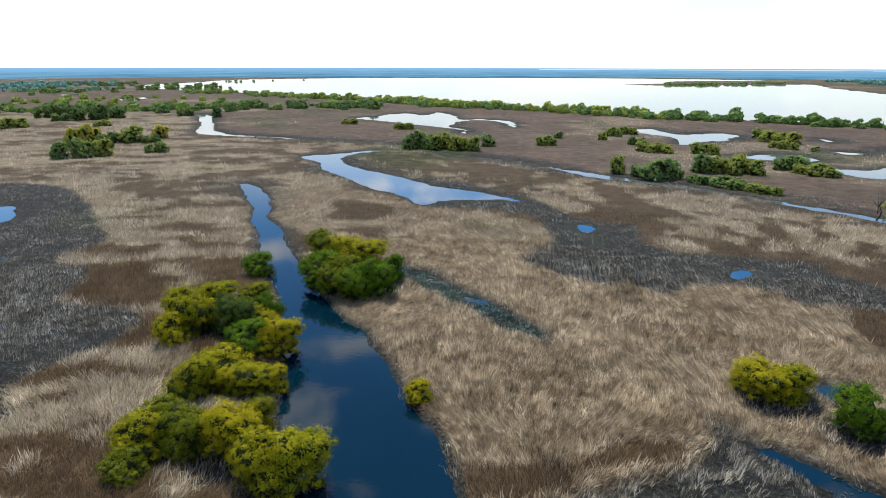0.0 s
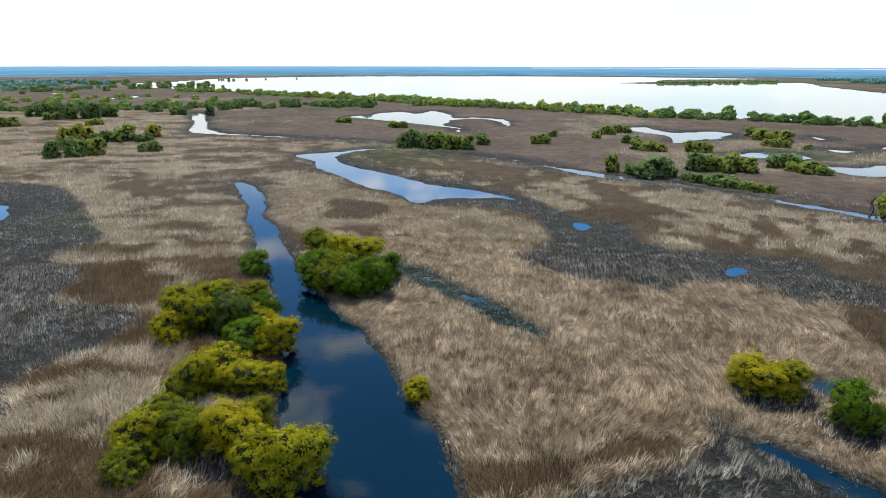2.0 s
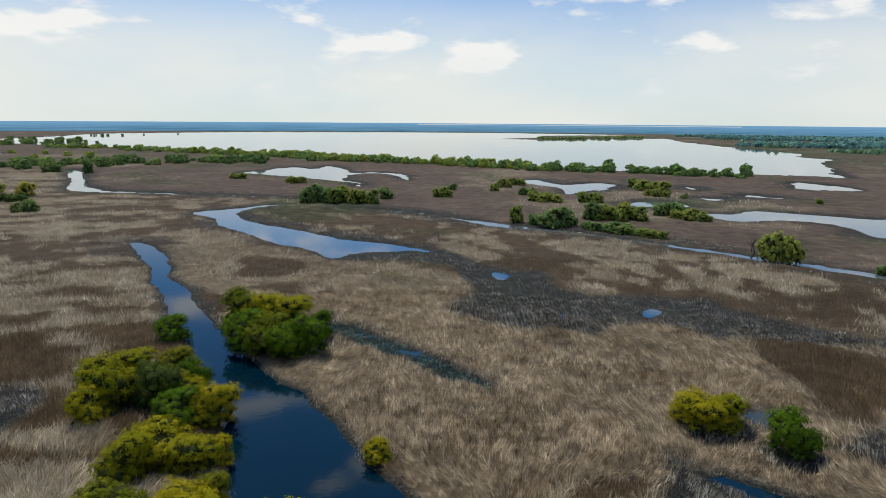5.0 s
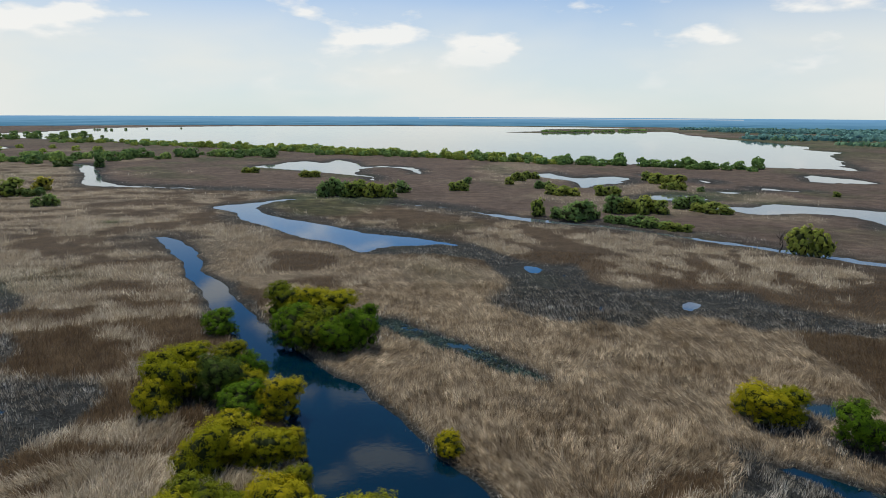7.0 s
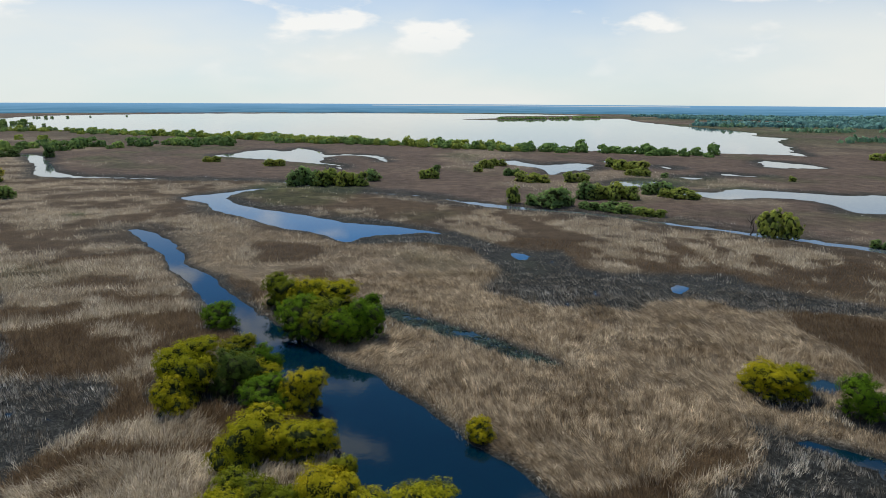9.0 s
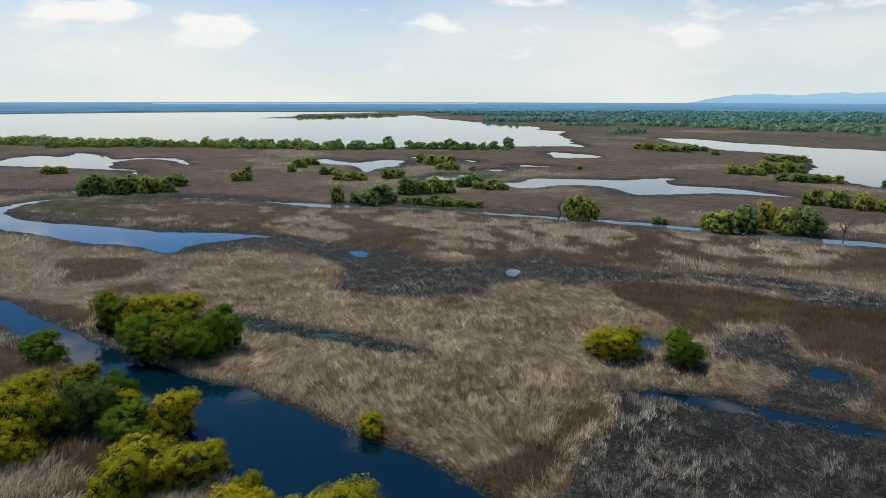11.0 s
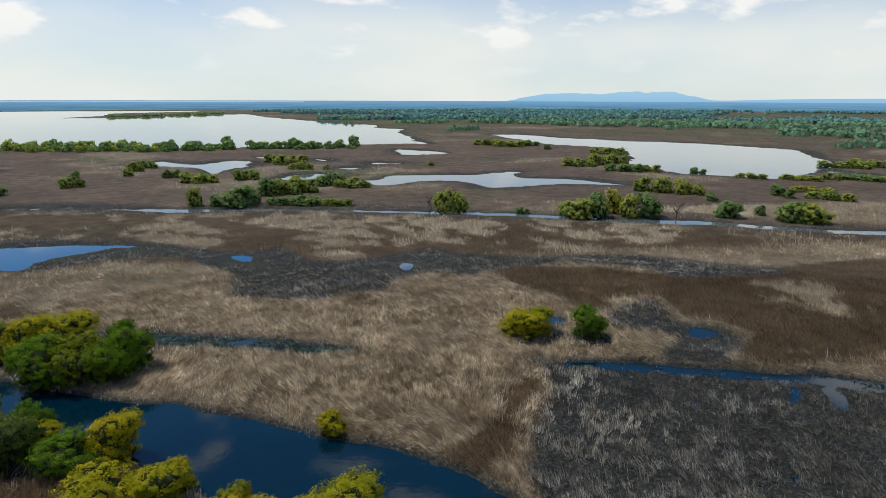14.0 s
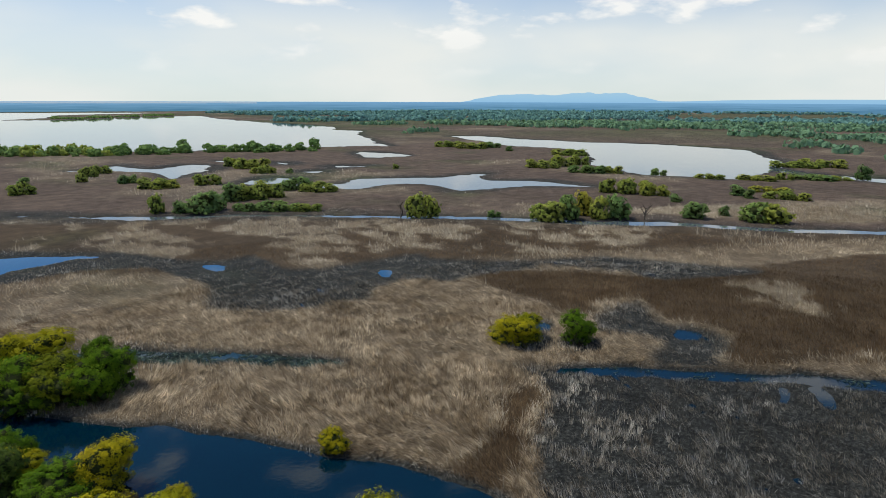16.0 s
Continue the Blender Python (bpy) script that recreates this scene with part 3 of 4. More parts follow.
def build_ground():
    """One sheet from under the camera to the horizon, fine where the camera flies and coarse far away, with the waters let into it."""
    turn = np.radians(np.concatenate([np.arange(-44, 104, 0.37), np.arange(104, 316, 4.0)]))
    ring = np.concatenate([[0.01, 4.0, 8.0, 12.0, 15.0, 18.0, 21.0, 23.5], 26 * 1.0145 ** np.arange(0, 365)])
    ring[-1] = 4950
    a, q = np.meshgrid(turn, ring)
    x, y = (-10 + q * np.sin(a)).ravel(), (q * np.cos(a)).ravel()
    p = plan(x, y)
    z = land_height(p, x, y)
    rows, cols = a.shape
    i, j = np.meshgrid(np.arange(rows - 1), np.arange(cols), indexing="ij")
    k = (j + 1) % cols
    quads = np.stack([i * cols + j, (i + 1) * cols + j, (i + 1) * cols + k, i * cols + k], -1).reshape(-1, 4)[:, ::-1]
    me = mesh_of("ground", np.stack([x, y, z], -1), quads, GROUND, True)
    p["far"] = p["beyond"]
    for key in ("wet_shade", "pale", "green", "far"):
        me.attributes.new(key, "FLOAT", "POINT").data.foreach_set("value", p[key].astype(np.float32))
    tagged(new("ground", me), "flat delta marsh ground of mud and dead reed litter", "ground", kind="structure")
    low = (z[quads].min(1) < 0.04)
    body = p["which"][quads[:, 0]].copy()
    body[p["shore"][quads].min(1) > 4] = -1
    keys = [*STREAMS, *SHORES]
    labels = [v[0] for v in STREAMS.values()] + [v[0] for v in SHORES.values()]
    for k in range(-1, len(labels)):
        own = quads[low & (body == k)]
        if not len(own):
            continue
        used, index = np.unique(own, return_inverse=True)
        flat_water = np.stack([x[used], y[used], np.zeros(len(used))], -1)
        me = mesh_of("water", flat_water, index.reshape(-1, 4), RIPPLED if k < 0 or keys[k] in ("channel", "runnel", "marsh_pool", "sedge_pool", "sedge_pool_pale") else WEEDY if keys[k] in ("ditch", "bush_pool") else BLUE if keys[k] in ("pool", "pond", "pond_small", "pond_west") else CALM, True)
        tagged(new("water", me), labels[k] if k >= 0 else "dark standing water among sedge tussocks", "water", kind="structure")


build_ground()


# ---------------------------------------------------------------- distance
def build_backdrop():
    """The wooded horizon and the blue hills, kilometres away."""
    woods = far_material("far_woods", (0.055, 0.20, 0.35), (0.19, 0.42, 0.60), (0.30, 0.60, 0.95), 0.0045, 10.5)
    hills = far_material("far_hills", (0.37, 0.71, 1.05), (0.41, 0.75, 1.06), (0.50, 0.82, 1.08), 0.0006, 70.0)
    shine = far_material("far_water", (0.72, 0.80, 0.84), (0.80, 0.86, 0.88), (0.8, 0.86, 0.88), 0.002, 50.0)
    a = np.radians(np.arange(-75, 110.1, 0.12))
    # woods: a slope for crowns behind the far shore, fitted to the viewed horizon
    tops = [(1835, 0.3), (2500, 3.0), (3300, 6.0), (4880, 8.0)]
    verts = []
    for k, (q, h) in enumerate(tops):
        wob = (fractal(np.degrees(a), a * 0 + 7 * k, 0.9, 60 + k, 4) - 0.5)
        verts.append(np.stack([q * np.sin(a), q * np.cos(a), h + wob * (0.3 if k == 0 else 1.6)], -1))
    n = len(a)
    faces = np.concatenate([np.stack([k * n + np.arange(n - 1), k * n + np.arange(1, n), (k + 1) * n + np.arange(1, n), (k + 1) * n + np.arange(n - 1)], -1) for k in range(3)])
    tagged(new("backdrop", mesh_of("backdrop", np.concatenate(verts), faces, woods)), "wooded plain fading into the horizon, painted haze-blue", "distance", kind="structure")
    # a far sheet of water, placed to fit the view, its sky reflection painted on
    b = np.radians(np.arange(0, 27.1, 0.3))
    edge = 40 * (fractal(np.degrees(b), b * 0, 3, 75, 3) - 0.5)
    front = np.stack([(3600 + edge) * np.sin(b), (3600 + edge) * np.cos(b), b * 0 + 6.7 + 1.2 * (fractal(np.degrees(b), b * 0, 4, 76) < 0.3)], -1)
    rear = np.stack([3850 * np.sin(b), 3850 * np.cos(b), b * 0 + 8.4], -1)
    m = len(b)
    faces = np.stack([np.arange(m - 1), np.arange(1, m), m + np.arange(1, m), m + np.arange(m - 1)], -1)
    tagged(new("backdrop", mesh_of("backdrop", np.concatenate([front, rear]), faces, shine)), "strip of water below the horizon, painted as a pale glow", "distance", kind="structure")
    # hills
    deg = np.degrees(a)
    rise = 66 * smooth(deg, 43.5, 50) * (0.72 + 0.28 * smooth(deg, 52, 57)) * (1 - 0.85 * smooth(deg, 58.5, 62)) * (0.55 + 0.8 * fractal(deg, deg * 0, 2.6, 71, 5))
    rise = np.maximum(rise, 20 * smooth(deg, 52, 75)) + 8
    low = np.stack([4930 * np.sin(a), 4930 * np.cos(a), a * 0 - 2], -1)
    high = np.stack([4930 * np.sin(a), 4930 * np.cos(a), 2 + 1.05 * (rise - 8) + 13 * smooth(rise, 8, 26)], -1)
    faces = np.stack([np.arange(n - 1), np.arange(1, n), n + np.arange(1, n), n + np.arange(n - 1)], -1)
    tagged(new("backdrop", mesh_of("backdrop", np.concatenate([low, high]), faces, hills)), "hills on the horizon, painted pale haze-blue", "hills", kind="structure")


build_backdrop()


# ---------------------------------------------------------------- willows
def part(name, me, parent, label=""):
    ob = new(name, me)
    ob.parent = parent
    return tagged(ob, label)


def tube(path, radii, sides=7):
    """Corners and faces of a tapered limb along a path."""
    path, rings = np.array(path, float), []
    for k, (c, r) in enumerate(zip(path, radii)):
        d = path[min(k + 1, len(path) - 1)] - path[max(k - 1, 0)]
        d /= np.linalg.norm(d) + 1e-9
        u = np.cross(d, (0.3, 1, 0.1))
        u /= np.linalg.norm(u)
        v = np.cross(d, u)
        a = np.arange(sides) * 2 * np.pi / sides
        rings.append(c + r * (np.cos(a)[:, None] * u + np.sin(a)[:, None] * v))
    n = len(path)
    faces = [[k * sides + i, k * sides + (i + 1) % sides, (k + 1) * sides + (i + 1) % sides, (k + 1) * sides + i] for k in range(n - 1) for i in range(sides)]
    return np.concatenate(rings), np.array(faces)


def limb_mesh(rng, start, end, thick, bow=0.15):
    t = np.linspace(0, 1, 6)[:, None]
    side = np.array([*rng.normal(0, bow, 2), 0])
    path = np.array(start) * (1 - t) + np.array(end) * t + side * np.sin(np.pi * t) * np.linalg.norm(np.array(end) - start)
    v, f = tube(path, thick * (1 - 0.75 * t[:, 0]))
    return mesh_of("limb", v, f, BARK, True)


def leaf_cards(rng, centre, out, half, droop=0.5, slim=1.0):
    """Small pointed leaf sprays, one quad each, facing roughly outwards and hanging."""
    n = len(centre)
    normal = out + rng.normal(0, 0.33, (n, 3))
    normal /= np.linalg.norm(normal, axis=1, keepdims=True)
    along = rng.normal(0, 1, (n, 3)) + np.array([0, 0, -droop * 2])
    along -= normal * (along * normal).sum(1, keepdims=True)
    along /= np.linalg.norm(along, axis=1, keepdims=True) + 1e-9
    across = np.cross(normal, along)
    size = (half * rng.uniform(0.6, 1.4, n))[:, None]
    verts = np.stack([centre - along * size * 1.7 * slim, centre - across * size * 0.62 / slim, centre + along * size * 1.7 * slim, centre + across * size * 0.62 / slim], 1)
    return verts.reshape(-1, 3), np.arange(4 * n).reshape(-1, 4)


def round_shading(me, out):
    """Leaf sprays share the light of the tuft that they cover."""
    me.polygons.foreach_set("use_smooth", np.full(len(me.polygons), True))
    me.normals_split_custom_set_from_vertices(out.tolist())


def crown_lobes(rng, count):
    lobes = [(np.array([0, 0, 0.92]), 0.70)]
    for k in range(count):
        a, e = k * 2.4 + rng.uniform(-0.4, 0.4), -0.95 + 2.1 * ((k * 0.618) % 1)
        q = rng.uniform(0.46, 0.64) if e > -0.3 else rng.uniform(0.70, 0.86)
        c = np.array([q * math.cos(a) * math.cos(e), q * math.sin(a) * math.cos(e), 0.95 + q * (1.0 if e > -0.3 else 0.85) * math.sin(e)])
        lobes.append((c, rng.uniform(0.27, 0.43)))
    # foliage hanging to the ground
    for k in range(6):
        a, q = k * 1.047 + rng.uniform(-0.3, 0.3), rng.uniform(0.45, 0.62)
        lobes.append((np.array([q * math.cos(a), q * math.sin(a), rng.uniform(0.24, 0.36)]), rng.uniform(0.24, 0.33)))
    return lobes


def crown_mesh(rng, lobes, leaves, half, mat, bump_size=0.13):
    """Leaf sprays on rounded tufts, the tufts on the outer side of the lobes, over a solid core painted dark as inner
    shade.
    """
    spots, ways = [], []
    weight = np.array([r * r for c, r in lobes])
    tuft_leaves = 56 if leaves > 4000 else 14
    for (c, r), share in zip(lobes, weight / weight.sum()):
        tufts = max(7, int(share * leaves / tuft_leaves))
        # tufts spread evenly over the lobe
        k = np.arange(tufts) + 0.5
        e, a = np.arcsin(1 - 1.75 * k / tufts), k * 2.39996 + rng.uniform(0, 6)
        d = np.stack([np.cos(a) * np.cos(e), np.sin(a) * np.cos(e), np.sin(e)], -1) + rng.normal(0, 0.16, (tufts, 3))
        d /= np.linalg.norm(d, axis=1, keepdims=True)
        tuft = c + d * r * rng.uniform(0.80, 1.0, (tufts, 1))
        q = rng.normal(0, 1, (tufts, tuft_leaves, 3)) + 0.75 * d[:, None, :]
        q /= np.linalg.norm(q, axis=2, keepdims=True)
        size = bump_size * (r / 0.36) ** 0.5 * rng.uniform(0.7, 1.3, (tufts, 1, 1))
        p = tuft[:, None, :] + q * size * rng.uniform(0.35, 1.12, (tufts, tuft_leaves, 1))
        w = 0.38 * q + 0.75 * d[:, None, :] + 0.4 * (tuft[:, None, :] - np.array([0, 0, 0.75]))
        spots.append(p.reshape(-1, 3))
        ways.append(w.reshape(-1, 3))
    p, w = np.concatenate(spots), np.concatenate(ways)
    w /= np.linalg.norm(w, axis=1, keepdims=True)
    hidden = np.zeros(len(p), bool)
    for c, r in lobes:
        hidden |= np.linalg.norm(p - c, axis=1) < 0.68 * r
    keep = ~hidden & (p[:, 2] > 0.0)
    v, f = leaf_cards(rng, p[keep], w[keep], half)
    # a solid core inside each lobe, dark for the shade behind the leaves
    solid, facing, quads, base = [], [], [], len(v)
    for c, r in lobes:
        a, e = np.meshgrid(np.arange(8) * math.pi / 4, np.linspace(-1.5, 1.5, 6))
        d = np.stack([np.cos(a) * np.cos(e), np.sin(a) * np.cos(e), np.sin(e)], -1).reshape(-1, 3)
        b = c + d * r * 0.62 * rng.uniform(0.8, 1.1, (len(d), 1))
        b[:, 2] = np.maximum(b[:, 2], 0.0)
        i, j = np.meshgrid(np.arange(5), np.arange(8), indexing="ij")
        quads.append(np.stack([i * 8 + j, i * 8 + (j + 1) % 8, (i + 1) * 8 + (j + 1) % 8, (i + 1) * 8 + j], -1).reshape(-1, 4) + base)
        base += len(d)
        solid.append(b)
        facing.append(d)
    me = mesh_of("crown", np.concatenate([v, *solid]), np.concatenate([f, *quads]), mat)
    me.materials.append(SHADED_CORE)
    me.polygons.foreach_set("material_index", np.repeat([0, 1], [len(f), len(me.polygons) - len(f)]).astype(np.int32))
    round_shading(me, np.concatenate([np.repeat(w[keep], 4, 0), *facing]))
    return me


def build_willow(name, mat, seed, leaves, half, lobe_count, stems):
    """A willow one metre in half width and half height: stems from one stool, limbs and a lobed crown."""
    rng = np.random.default_rng(seed)
    root = new(name)
    lobes = crown_lobes(rng, lobe_count)
    part("trunk", limb_mesh(rng, (0, 0, -0.06), (rng.uniform(-0.1, 0.1), rng.uniform(-0.1, 0.1), 0.85), 0.065), root)
    for k in range(stems):
        c, r = lobes[k * 2 % len(lobes)]
        a = k * 2.2 + rng.uniform(0, 1)
        part("limb", limb_mesh(rng, (0.05 * math.cos(a), 0.05 * math.sin(a), rng.uniform(-0.05, 0.25)), tuple(c * np.array([0.95, 0.95, 1.0])), 0.040), root)
    part("crown", crown_mesh(rng, lobes, leaves, half, mat), root)
    return root


HUES = {"yellow": "yellow-green", "olive": "olive-green", "green": "fresh green", "dark": "dark green"}
GRADES = {2: (19500, 0.0205, 24, 4), 1: (1500, 0.068, 12, 2)}     # leaves, their size, lobes, limbs; for near and far willows
stock = {}


def willow_of(colour, fine, pick):
    """One of the willows in stock, built when first asked for; it stands in its place as the first of its kind."""
    key = (colour, fine, pick)
    fresh = key not in stock
    if fresh:
        seed = 100 + 10 * list(HUES).index(colour) + pick 
        leaves, half, lobe_count, stems = GRADES[fine]
        stock[key] = build_willow("willow", (LEAVES if fine == 2 else HAZED_LEAVES)[colour], seed + 200 * fine, leaves, half, lobe_count, stems)
    return stock[key], fresh


def plant(x, y, r, h, colour, fine, where, group, index, name="willow"):
    base, fresh = willow_of(colour, fine, index % 3)
    turned = pose(x, y, 0.05, 0, 0, (index * 137.5) % 360) @ Matrix.Diagonal((1.08 * r, 1.08 * r, 1.05 * h, 1))
    if fresh:
        base.matrix_basis = turned
        ob = base
    else:
        ob = copy_thing(base, Matrix.Identity(4))
        ob.matrix_basis = turned
    size = "large" if h > 3.3 else "spreading" if r > 1.7 * h else "small" if h < 1.8 else "rounded"
    return tagged(ob, f"{size} {HUES[colour]} willow {where}", "tree" if h > 2 else "bush", group)


# x, y, half width, half height and the hue of the leaves
ISLAND_WILLOWS = [
    (-24.4, 96.6, 4, 3.4, "green"), (-28.8, 111.5, 4, 3.1, "olive"), (-20.5, 105.5, 5, 3.2, "yellow"), (-20.2, 94.8, 4.2, 3.2, "olive"),
    (-15, 94.4, 3.4, 3.4, "green"), (-14, 102, 2.2, 2.5, "green"), (-17.6, 92.6, 3.4, 2.9, "green"), (-24.5, 107.5, 3.8, 3.3, "yellow"),
]
WEST_BANK_WILLOWS = [
    (-37.4, 101.5, 3.1, 2.18, "green"), (-36.1, 76.9, 3.7, 3.54, "yellow"), (-37.5, 85.5, 3.7, 2.29, "yellow"), (-36.2, 72.2, 2.3, 2.5, "yellow"),
    (-30.2, 77.5, 3.3, 3.12, "dark"), (-31.6, 87, 2.8, 2.08, "olive"), (-27.4, 82, 2.1, 2.39, "green"), (-21.9, 72.5, 3, 2.7, "yellow"),
    (-25.9, 72.6, 3, 2.18, "green"), (-27.8, 79.5, 2.8, 1.87, "yellow"), (-26.5, 60.3, 2.6, 2.7, "yellow"), (-24.4, 63.6, 3.7, 2.38, "yellow"),
    (-20.9, 62, 3.1, 2.16, "yellow"), (-18.6, 63.3, 1.7, 1.62, "yellow"),
]
NEAR_WILLOWS = [
    (-26.1, 49.7, 2.6, 2.4, "yellow"), (-24.9, 53, 3, 2.3, "olive"), (-21.6, 50.6, 2.3, 2.2, "olive"), (-25.3, 46.6, 2.1, 1.5, "olive"),
    (-17.9, 51.6, 3.3, 2.9, "yellow"), (-16.7, 54.5, 2.1, 2.2, "olive"), (-13.6, 48, 2.7, 2.6, "yellow"), (-10.5, 47.7, 3.5, 3.1, "yellow"),
]
REED_BED_BUSHES = [
    (-2.5, 63.5, 1.6, 1.3, "yellow"), (34.2, 70.3, 3.7, 2.4, "yellow"), (37.0, 70.0, 2.9, 2.1, "yellow"), (41.3, 63.6, 2.8, 2.8, "green"),
]
CANAL_WILLOWS = [
    (-40.6, 270.9, 6.8, 4.1, "green"), (-29.7, 271.1, 6.8, 3.3, "olive"), (-21.1, 268.8, 5.7, 3.1, "olive"), (-12.7, 285.1, 3.5, 3, "green"),
    (-65, 352.9, 5.7, 2.5, "olive"), (-103.2, 377.5, 4.9, 2.1, "olive"), (12.9, 291.5, 4.4, 2.3, "olive"), (19.1, 321.6, 2.6, 2, "green"),
    (39.7, 317.4, 2.5, 2.3, "olive"), (46.6, 333.3, 3.6, 2.4, "olive"), (55, 345.5, 4.3, 2.1, "olive"), (57.1, 273.9, 6.9, 2.6, "olive"),
    (52.9, 299.5, 3.5, 2.1, "green"), (35.5, 218.7, 2.7, 3.4, "olive"), (41, 213.7, 2.7, 2.3, "green"), (46.9, 210, 5.3, 3.7, "green"),
    (52, 211.7, 3.2, 3.3, "green"), (63.6, 225.2, 3.7, 3.7, "green"), (76, 272.9, 5, 2.4, "olive"),
]
CANAL_EAST_WILLOWS = [
    (69.6, 223.2, 5.7, 3, "olive"), (76.9, 224.2, 5.8, 3, "olive"), (59.2, 202.1, 4.4, 1.6, "green"), (66.7, 194.8, 6.0, 1.9, "green"),
    (72.3, 189.2, 4.6, 1.7, "olive"), (119.7, 316.9, 7.7, 3.2, "olive"), (113.5, 294.2, 5.5, 2.4, "olive"), (118.6, 336.1, 5, 2.5, "olive"),
    (94.8, 233.9, 5.5, 2.6, "green"), (99.1, 223.3, 6.4, 2.4, "olive"), (91.6, 158, 3.5, 4.1, "olive"), (94.9, 155.2, 3.0, 3.9, "olive"), (118.7, 126.7, 4.7, 3.3, "olive"),
    (124.2, 124.5, 3.4, 4.1, "green"), (132.4, 125, 3.3, 4.2, "yellow"), (131.6, 118.6, 3.4, 3.9, "olive"), (135.9, 114.7, 4.1, 4.1, "green"),
    (110.5, 142.7, 1.9, 1, "green"), (117.4, 130.9, 3, 2.7, "olive"),
]
EAST_WILLOWS = [
    (179.4, 117.9, 2.2, 1.7, "green"), (153.4, 98.7, 4.1, 3, "green"), (164.1, 94, 1.9, 1.9, "dark"), (211.4, 109.3, 2.9, 2.4, "green"),
    (207.6, 103.4, 2.1, 2.1, "dark"), (228.6, 102.6, 5.5, 1.6, "yellow"), (215.1, 91.3, 6.4, 2.2, "olive"), (161.7, 83.8, 4.5, 3.4, "green"),
    (164.3, 79, 4.6, 3.2, "olive"), (182.8, 145.1, 5, 2.7, "olive"), (186.5, 137.5, 5.9, 2.9, "olive"), (187.5, 130.5, 5, 2.7, "olive"),
]
LAKESIDE_BUSHES = [
    (235.3, 218.4, 7.3, 2.7, "olive"), (248.3, 217.1, 6.3, 3.1, "olive"), (309.4, 254.6, 9, 2.5, "olive"), (262.2, 215.8, 4.8, 3.2, "olive"),
    (232.9, 189.5, 7.5, 2.5, "green"), (240.1, 182.3, 5.2, 2.3, "olive"), (250.8, 162.6, 3.5, 1.7, "green"), (255, 138.3, 5.1, 1.6, "olive"),
    (264.9, 120.9, 6.3, 1.6, "olive"), (276.7, 114.3, 3.5, 1.7, "olive"), (285.7, 104.2, 7.5, 1.6, "green"), (293, 97.1, 5.5, 1.4, "olive"),
    (339, 128.6, 9.8, 2.3, "olive"), (351.8, 118.8, 9, 2.8, "olive"), (303.8, 90.1, 3.7, 3.7, "dark"), (300.8, 358.7, 8.6, 3, "olive"),
    (302.5, 335.7, 9.2, 2.9, "olive"), (319.5, 334.5, 7.7, 2.5, "green"), (306.1, 304.8, 2.8, 2, "dark"),
]
WEST_BUSHES = [
    (-166, 222.7, 7, 4, "green"), (-190.8, 262, 7, 4.1, "yellow"), (-162.1, 228.8, 6.1, 3.5, "olive"), (-173.7, 251.7, 3.9, 3.3, "dark"),
    (-182.5, 271.5, 4.1, 2.9, "dark"), (-175.3, 273.7, 5.8, 4.4, "olive"), (-165.4, 271.3, 4.9, 2.2, "dark"), (-172.7, 291.9, 4.3, 3.6, "yellow"),
    (-143.8, 241.9, 4.1, 2.3, "green"), (-239.8, 340.9, 5.6, 2.2, "olive"), (-282, 323.2, 8.5, 3.4, "olive"), (-315.3, 389.1, 5.4, 3.6, "dark"),
    (-307.1, 398.8, 9, 4.5, "dark"), (-275.9, 380.6, 10.1, 5, "dark"), (-269.5, 393.7, 7.7, 3.8, "dark"), (-287.9, 369.8, 5, 2.5, "green"),
    (-231.7, 418.2, 5.1, 2.5, "dark"), (-206.6, 414.1, 3.7, 4.6, "dark"), (123.2, 287.4, 2, 1.4, "green"), (174.7, 269.2, 1.8, 1.5, "olive"),
]

BELTS = [
    (ISLAND_WILLOWS, 2, "standing at the channel's edge", "willows on the east bank"),
    (WEST_BANK_WILLOWS, 2, "leaning over the dark channel", "willows on the west bank"),
    (NEAR_WILLOWS, 2, "on the reedy bank of the channel", "willows on the west bank"),
    (REED_BED_BUSHES, 2, "alone in the flattened reed", "bushes in the reed bed"),
    (CANAL_WILLOWS, 1, "in brown reeds by the canal", "willows by the canal"),
    (CANAL_EAST_WILLOWS, 1, "on the bank of the canal", "willows by the canal"),
    (EAST_WILLOWS, 1, "in the grassy marsh beyond the canal", "willows beyond the canal"),
    (LAKESIDE_BUSHES, 1, "at the shore of the eastern lake", "bushes by the eastern lake"),
    (WEST_BUSHES, 1, "in the western reed plain", "bushes in the reed plain"),
]
for belt, fine, where, group in BELTS:
    for index, (x, y, r, h, colour) in enumerate(belt):
        if fine == 1 and r > 1.45 * h:
            # a low wide thicket becomes several bushes in a row across the camera's view
            count = 3 if r < 2.2 * h else 4
            away = math.atan2(y, x + 15) + math.pi / 2
            for k in range(count):
                step = r * 0.62 * (2 * k / (count - 1) - 1)
                size = (1.25 - 0.12 * count) * (0.85 + 0.3 * ((index * 0.37 + k * 0.618) % 1))
                plant(x + step * math.cos(away), y + step * math.sin(away) + (k % 2) * 0.5 * r, r * size * 0.62, h * size * 1.15, colour, fine, where, group, index * 5 + k)
        else:
            plant(x, y, r, h, colour, fine, where, group, index)


